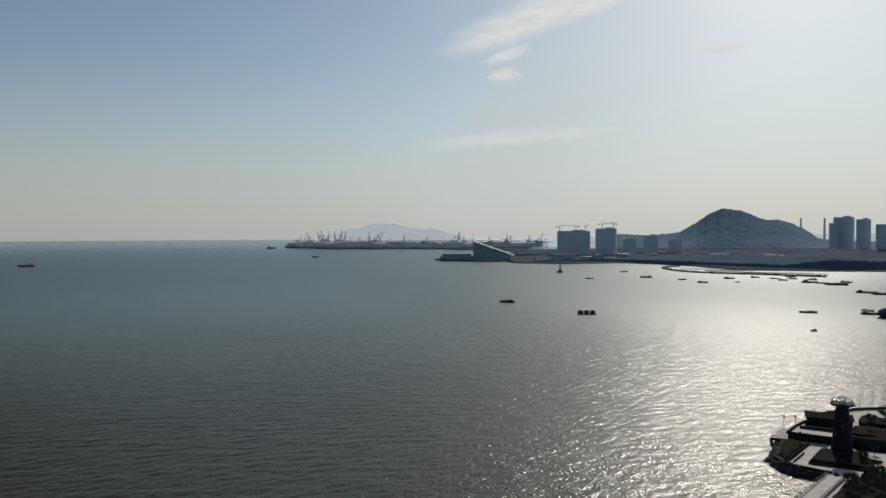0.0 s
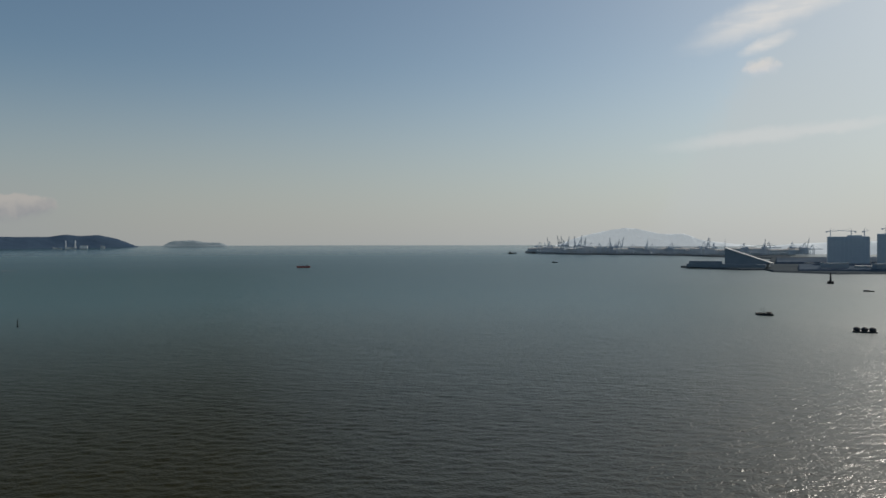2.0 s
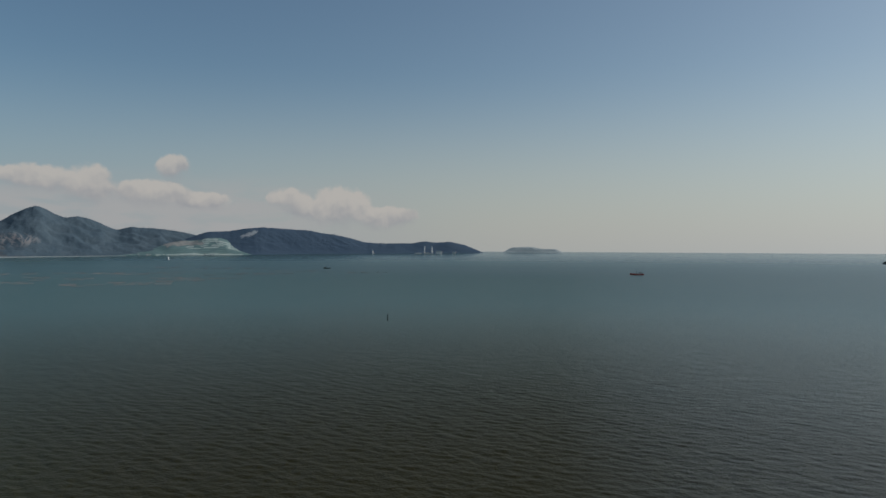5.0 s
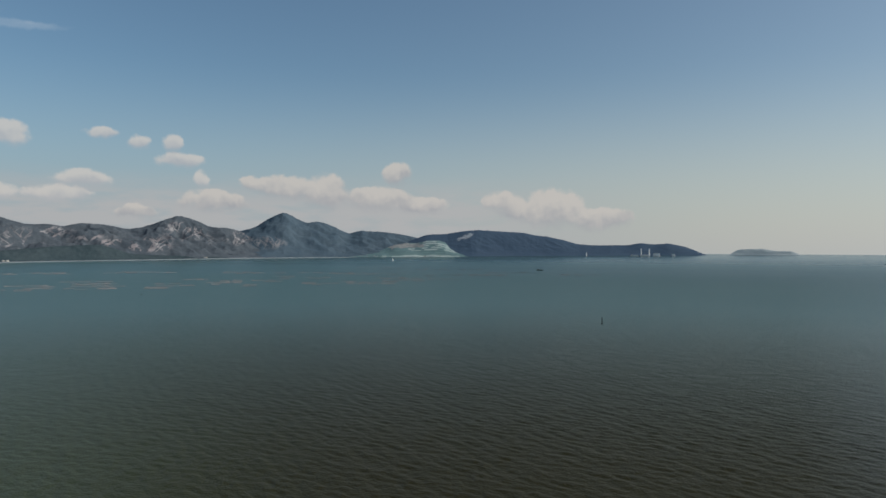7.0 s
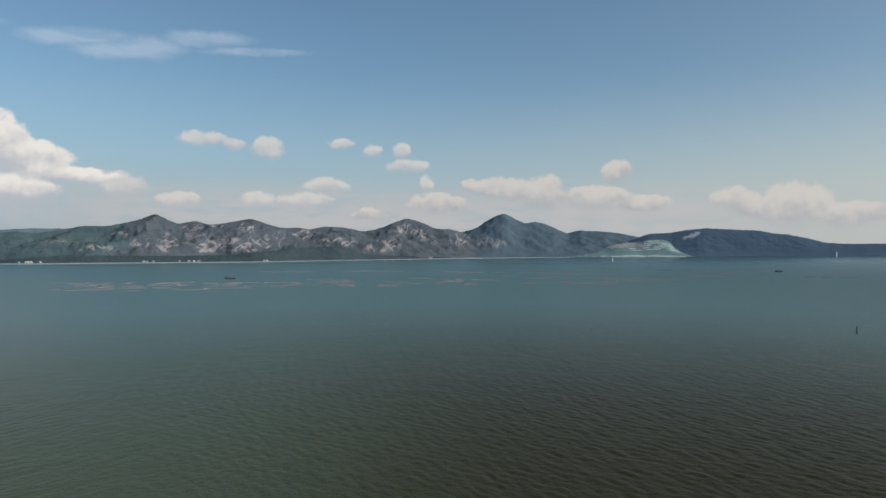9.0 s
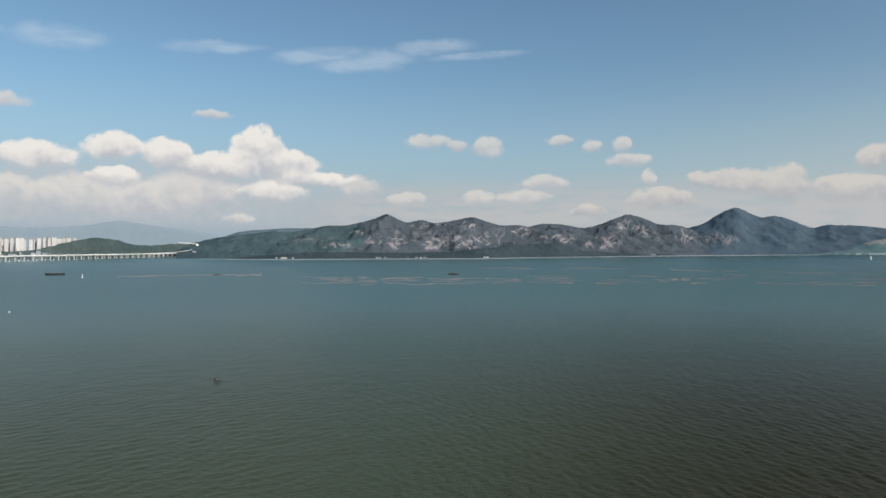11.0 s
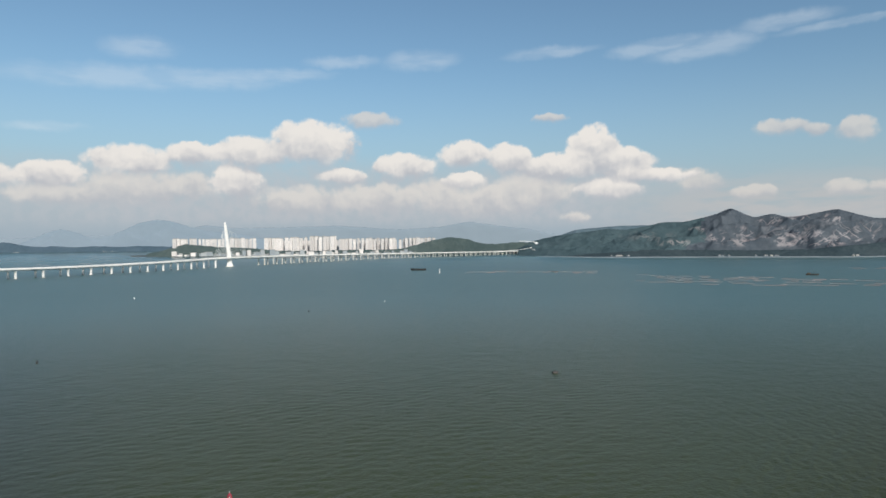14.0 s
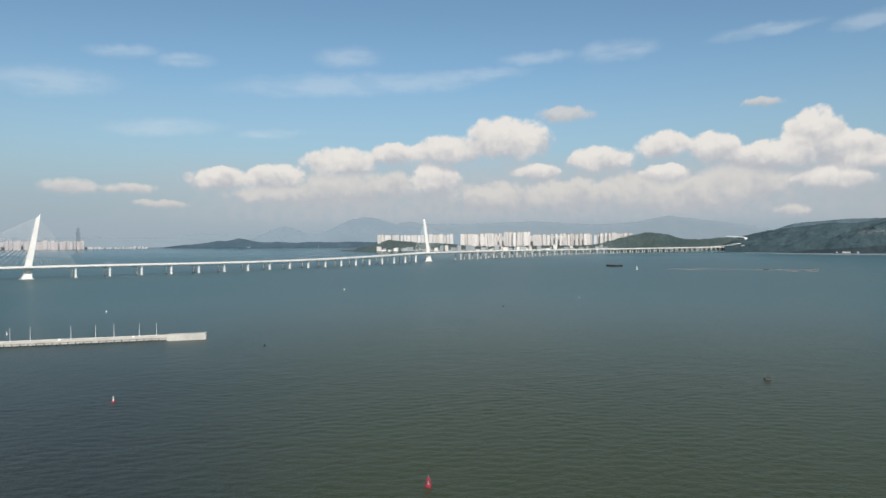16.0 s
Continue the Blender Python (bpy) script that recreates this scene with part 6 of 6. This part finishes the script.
def promenade():
    ob = tagged(new("promenade"), "seaside terrace with pale paving, dark walls and a rubble bank", "terrace", kind="structure")
    low = [P(*p) for p in ((101.6, 203.5), (103, 201.6), (110.1, 195.2), (111.9, 191.6), (98.2, 177.2), (82, 160), (205, 160), (205, 225), (128, 232), (114, 227), (108.6, 222), (102.6, 211.5))]
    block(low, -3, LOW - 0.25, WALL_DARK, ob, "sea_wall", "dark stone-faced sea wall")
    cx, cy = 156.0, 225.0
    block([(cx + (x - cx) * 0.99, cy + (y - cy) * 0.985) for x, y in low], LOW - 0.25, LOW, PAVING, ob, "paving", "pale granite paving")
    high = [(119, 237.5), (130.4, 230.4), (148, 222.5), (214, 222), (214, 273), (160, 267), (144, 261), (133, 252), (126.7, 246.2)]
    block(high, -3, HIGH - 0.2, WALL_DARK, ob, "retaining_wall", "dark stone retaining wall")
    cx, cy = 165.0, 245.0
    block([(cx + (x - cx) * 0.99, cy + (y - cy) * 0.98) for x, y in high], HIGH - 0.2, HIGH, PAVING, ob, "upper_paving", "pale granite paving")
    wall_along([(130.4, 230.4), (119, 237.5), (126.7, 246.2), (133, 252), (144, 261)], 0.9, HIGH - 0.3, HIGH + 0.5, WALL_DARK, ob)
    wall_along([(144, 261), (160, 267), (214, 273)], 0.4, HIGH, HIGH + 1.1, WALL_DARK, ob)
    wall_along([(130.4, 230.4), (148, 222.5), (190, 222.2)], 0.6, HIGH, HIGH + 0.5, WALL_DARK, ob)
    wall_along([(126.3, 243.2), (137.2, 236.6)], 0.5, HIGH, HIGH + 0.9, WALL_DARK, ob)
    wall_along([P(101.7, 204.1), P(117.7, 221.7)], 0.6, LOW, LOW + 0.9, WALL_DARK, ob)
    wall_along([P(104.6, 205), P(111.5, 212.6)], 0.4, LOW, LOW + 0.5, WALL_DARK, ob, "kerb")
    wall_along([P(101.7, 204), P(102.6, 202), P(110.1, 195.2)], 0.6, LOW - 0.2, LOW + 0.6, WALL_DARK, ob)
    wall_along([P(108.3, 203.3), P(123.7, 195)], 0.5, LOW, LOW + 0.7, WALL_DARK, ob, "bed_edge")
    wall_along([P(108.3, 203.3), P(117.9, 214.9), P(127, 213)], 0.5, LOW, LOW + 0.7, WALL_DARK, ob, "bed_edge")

    # lookout over the water
    deck = tagged(new("lookout_deck"), "pale paved lookout deck on dark piles over the water", "deck", kind="structure")
    corners = [P(109.3, 230.2), P(115.2, 228.0), P(123.9, 241.0), P(119.7, 242.3)]
    block(corners, LOW - 0.9, LOW - 0.05, WALL_DARK, deck, "slab", "dark deck slab")
    mx, my = sum(p[0] for p in corners) / 4, sum(p[1] for p in corners) / 4
    block([(mx + (x - mx) * 0.95, my + (y - my) * 0.95) for x, y in corners], LOW - 0.05, LOW, PAVING, deck, "paving")
    for (ax, ay), (bx, by) in ((corners[0], corners[1]), (corners[0], corners[3])):
        for k in range(9):
            bm = bmesh.new()
            x, y = ax + (bx - ax) * k / 8, ay + (by - ay) * k / 8
            rod(bm, (x, y, LOW - 0.1), (x, y, LOW + 0.9), 0.05, 0.05, 5)
            if k % 3 == 0:
                rod(bm, (mx + (x - mx) * 0.9, my + (y - my) * 0.9, -3), (mx + (x - mx) * 0.9, my + (y - my) * 0.9, LOW - 0.8), 0.45, 0.45, 8)
            part("post", bm, HULL_DARK, deck)
        bm = bmesh.new()
        rod(bm, (ax, ay, LOW + 0.9), (bx, by, LOW + 0.9), 0.06, 0.06, 5)
        part("rail", bm, HULL_DARK, deck)

    # rubble bank down to the water
    bottom = [P(*p) for p in ((109.2, 230), (106.4, 222.8), (98.9, 213), (98.6, 206), (100.2, 198.4), (106, 194), (110.5, 190.5))]
    crest = [P(*p) for p in ((113.5, 227), (109, 221.6), (103, 211.8), (101.8, 206.5), (102.6, 202.3), (107.5, 197.6), (111.5, 193.5))]
    bm = bmesh.new()
    foot = [bm.verts.new((x, y, -1.2)) for x, y in bottom]
    head = [bm.verts.new((x, y, LOW + 0.1)) for x, y in crest]
    back = [bm.verts.new((x + (140 - x) * 0.05, y + (222 - y) * 0.05, -1.2)) for x, y in crest]
    for i in range(len(foot) - 1):
        bm.faces.new((foot[i], foot[i + 1], head[i + 1], head[i]))
        bm.faces.new((head[i], head[i + 1], back[i + 1], back[i]))
    part("bank", bm, ROCK, ob, "dark rubble bank")
    rng = random.Random(9)
    bm = bmesh.new()
    for i in range(len(bottom) - 1):
        n = int(math.hypot(bottom[i + 1][0] - bottom[i][0], bottom[i + 1][1] - bottom[i][1]) * 9)
        for _ in range(n):
            u, q = rng.random(), rng.random()
            a = Vector((*bottom[i], -1.2)).lerp(Vector((*bottom[i + 1], -1.2)), u)
            b = Vector((*crest[i], LOW)).lerp(Vector((*crest[i + 1], LOW)), u)
            p = a.lerp(b, q)
            r = rng.uniform(0.5, 1.3)
            for v in box(bm, p.x, p.y, p.z + 0.1, r * 1.3, r, r * 0.9, rng.uniform(0, 90)):
                v.co += Vector((rng.uniform(-0.2, 0.2), rng.uniform(-0.2, 0.2), rng.uniform(-0.2, 0.2)))
    tagged(part("rubble", bm, ROCK, ob, "dark loose boulders"), kind="stuff")

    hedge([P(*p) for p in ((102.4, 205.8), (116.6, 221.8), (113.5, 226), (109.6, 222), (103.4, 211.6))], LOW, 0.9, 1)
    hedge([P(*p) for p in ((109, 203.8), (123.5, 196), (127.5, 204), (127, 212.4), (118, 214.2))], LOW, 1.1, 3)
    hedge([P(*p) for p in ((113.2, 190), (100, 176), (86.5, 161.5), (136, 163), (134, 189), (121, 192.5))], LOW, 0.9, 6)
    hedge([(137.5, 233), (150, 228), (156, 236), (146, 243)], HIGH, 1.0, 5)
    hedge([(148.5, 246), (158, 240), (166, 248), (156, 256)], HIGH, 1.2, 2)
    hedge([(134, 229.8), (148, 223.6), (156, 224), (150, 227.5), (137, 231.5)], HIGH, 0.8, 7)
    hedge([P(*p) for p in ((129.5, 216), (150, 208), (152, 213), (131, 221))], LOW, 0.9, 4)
    for i, (x, y, h) in enumerate(((124, 203, 3.5), (126, 206, 3.5), (113, 183, 4.5), (116, 187, 4.5), (113.5, 178, 5), (118, 182, 5.5), (112.5, 173, 5.5), (117, 175, 6), (120, 189, 4.5), (123, 184, 6), (115, 168, 6), (107, 179, 4.5), (105, 173, 5), (109, 184, 4.5), (100, 168, 5), (108, 166, 6), (127, 190, 5), (125, 198, 3.5), (131, 200, 4), (133, 212, 3.5))):
        tree(*P(x, y), LOW, h, 60 + i)
    for i, (x, y, h) in enumerate(((148, 238, 4), (153, 246, 4.5), (160, 249, 5), (155, 234, 4.5), (163, 243, 5), (150, 230, 3.5))):
        tree(x, y, HIGH, h, 80 + i)

    hut = tagged(new("pavilion"), "low dark flat-roofed pavilion on the terrace", "pavilion")
    hut.location, hut.rotation_euler[2] = (138.4, 246.9, HIGH), radians(-27)
    bm = bmesh.new()
    box(bm, 0, 0, 1.5, 14, 8, 3.0)
    part("wall", bm, WALL_DARK, hut)
    bm = bmesh.new()
    box(bm, 0, 0, 3.2, 15.5, 9.5, 0.4)
    part("roof", bm, WALL_DARK, hut)
    for x in (-7, -3.5, 0, 3.5, 7):
        bm = bmesh.new()
        rod(bm, (x, -4.3, 0), (x, -4.3, 3.0), 0.22, 0.22, 8)
        part("column", bm, WALL_DARK, hut)
    bm = bmesh.new()
    for s in (-1, 1):
        for i in range(10):
            rod(bm, (-7.6 + 1.69 * i, s * 4.5, 3.4), (-7.6 + 1.69 * i, s * 4.5, 4.3), 0.05, 0.05, 5)
        rod(bm, (-7.6, s * 4.5, 4.3), (7.6, s * 4.5, 4.3), 0.06, 0.06, 5)
    part("railing", bm, HULL_DARK, hut)

    stair = tagged(new("stair"), "pale stone stair up the pavilion's front", "stair")
    for i in range(12):
        part("step", _boxed(137.2 + 0.32 * i, 240.6 + 0.30 * i, HIGH + 0.085 + 0.17 * i / 2, 1.6, 0.5, 0.17 * (i + 1)), PAVING, stair)

    # walkway to the shore
    way = tagged(new("walkway"), "pale paved walkway with steel railings leading off the terrace", "walkway", kind="structure")
    a, b = Vector((*P(110.9, 193.4), 0)), Vector((*P(84, 165.8), 0))
    d = (b - a).normalized()
    n = Vector((-d.y, d.x, 0))
    bm = bmesh.new()
    slab(bm, [(p.x, p.y) for p in (a - n * 2.6, b - n * 2.6, b + n * 2.6, a + n * 2.6)], LOW - 0.7, LOW)
    bmesh.ops.recalc_face_normals(bm, faces=bm.faces)
    part("deck", bm, PAVING, way)
    for s in (-2.45, 2.45):
        bm = bmesh.new()
        for h in (LOW + 0.4, LOW + 0.8, LOW + 1.2):
            rod(bm, a + n * s + Vector((0, 0, h)), b + n * s + Vector((0, 0, h)), 0.06, 0.06, 5)
        part("rail", bm, HULL_DARK, way)
        for i in range(14):
            p = a + d * (i * 2.7) + n * s
            bm = bmesh.new()
            rod(bm, (p.x, p.y, LOW), (p.x, p.y, LOW + 1.3), 0.09, 0.09, 6)
            part("post", bm, HULL_DARK, way)
    for i in range(5):
        p = a + d * (3 + i * 8)
        for s in (-2.0, 2.0):
            q = p + n * s
            bm = bmesh.new()
            rod(bm, (q.x, q.y, -4), (q.x, q.y, LOW - 0.6), 0.6, 0.6, 8)
            part("pile", bm, WALL_DARK, way)

    tower = tagged(new("lighthouse"), "dark tapered lighthouse tower with a projecting gallery and lantern", "lighthouse")
    tower.location, tower.scale = (*P(124.5, 214.6), LOW), (1.041, 1.041, 1.041)
    bm = bmesh.new()
    ring = lambda r, z, k=16: [(r * math.cos(2 * math.pi * i / k), r * math.sin(2 * math.pi * i / k), z) for i in range(k)]
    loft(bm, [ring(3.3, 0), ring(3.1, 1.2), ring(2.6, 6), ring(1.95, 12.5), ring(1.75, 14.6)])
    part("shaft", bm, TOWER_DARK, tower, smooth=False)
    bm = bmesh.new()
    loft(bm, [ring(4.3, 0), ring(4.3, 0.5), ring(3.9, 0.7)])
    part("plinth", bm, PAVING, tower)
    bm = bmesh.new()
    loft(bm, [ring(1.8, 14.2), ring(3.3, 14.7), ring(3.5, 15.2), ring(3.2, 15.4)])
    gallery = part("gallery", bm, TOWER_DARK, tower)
    bm = bmesh.new()
    for i in range(16):
        x, y, _ = ring(2.95, 0)[i]
        rod(bm, (x, y, 15.3), (x, y, 16.4), 0.05, 0.05, 5)
        x2, y2, _ = ring(2.95, 0)[(i + 1) % 16]
        rod(bm, (x, y, 16.4), (x2, y2, 16.4), 0.06, 0.06, 5)
    part("railing", bm, HULL_DARK, gallery)
    bm = bmesh.new()
    for x, y, _ in ring(1.0, 0, 8):
        rod(bm, (x, y, 15.3), (x, y, 17.2), 0.06, 0.06, 5)
    loft(bm, [ring(1.15, 17.2, 8), ring(1.2, 17.35, 8), ring(0.25, 17.9, 8)])
    rod(bm, (0, 0, 17.8), (0, 0, 18.7), 0.05, 0.03, 5)
    part("lantern", bm, STEEL, tower, "open steel lantern frame with a small cap")
    for k, a in enumerate((200, 245)):
        bm = bmesh.new()
        x, y = 2.62 * math.cos(radians(a)), 2.62 * math.sin(radians(a))
        box(bm, x, y, 6.0 + 2.5 * k, 0.5, 0.8, 1.3, a)
        part("window", bm, RUBBER, tower)
    for x, y in (P(123.2, 240.6), P(119.0, 240.2), P(114.5, 220.6)):
        lamp = tagged(new("garden_lamp"), "dark lamp post with a bell-shaped head", "street lamp", "lamps of the promenade")
        lamp.location = (x, y, LOW)
        bm = bmesh.new()
        rod(bm, (0, 0, 0), (0, 0, 4.4), 0.12, 0.08, 8)
        part("post", bm, HULL_DARK, lamp)
        bm = bmesh.new()
        rod(bm, (0, 0, 4.3), (0, 0, 5.0), 0.55, 0.2, 12)
        part("lamp_head", bm, HULL_DARK, lamp)


promenade()
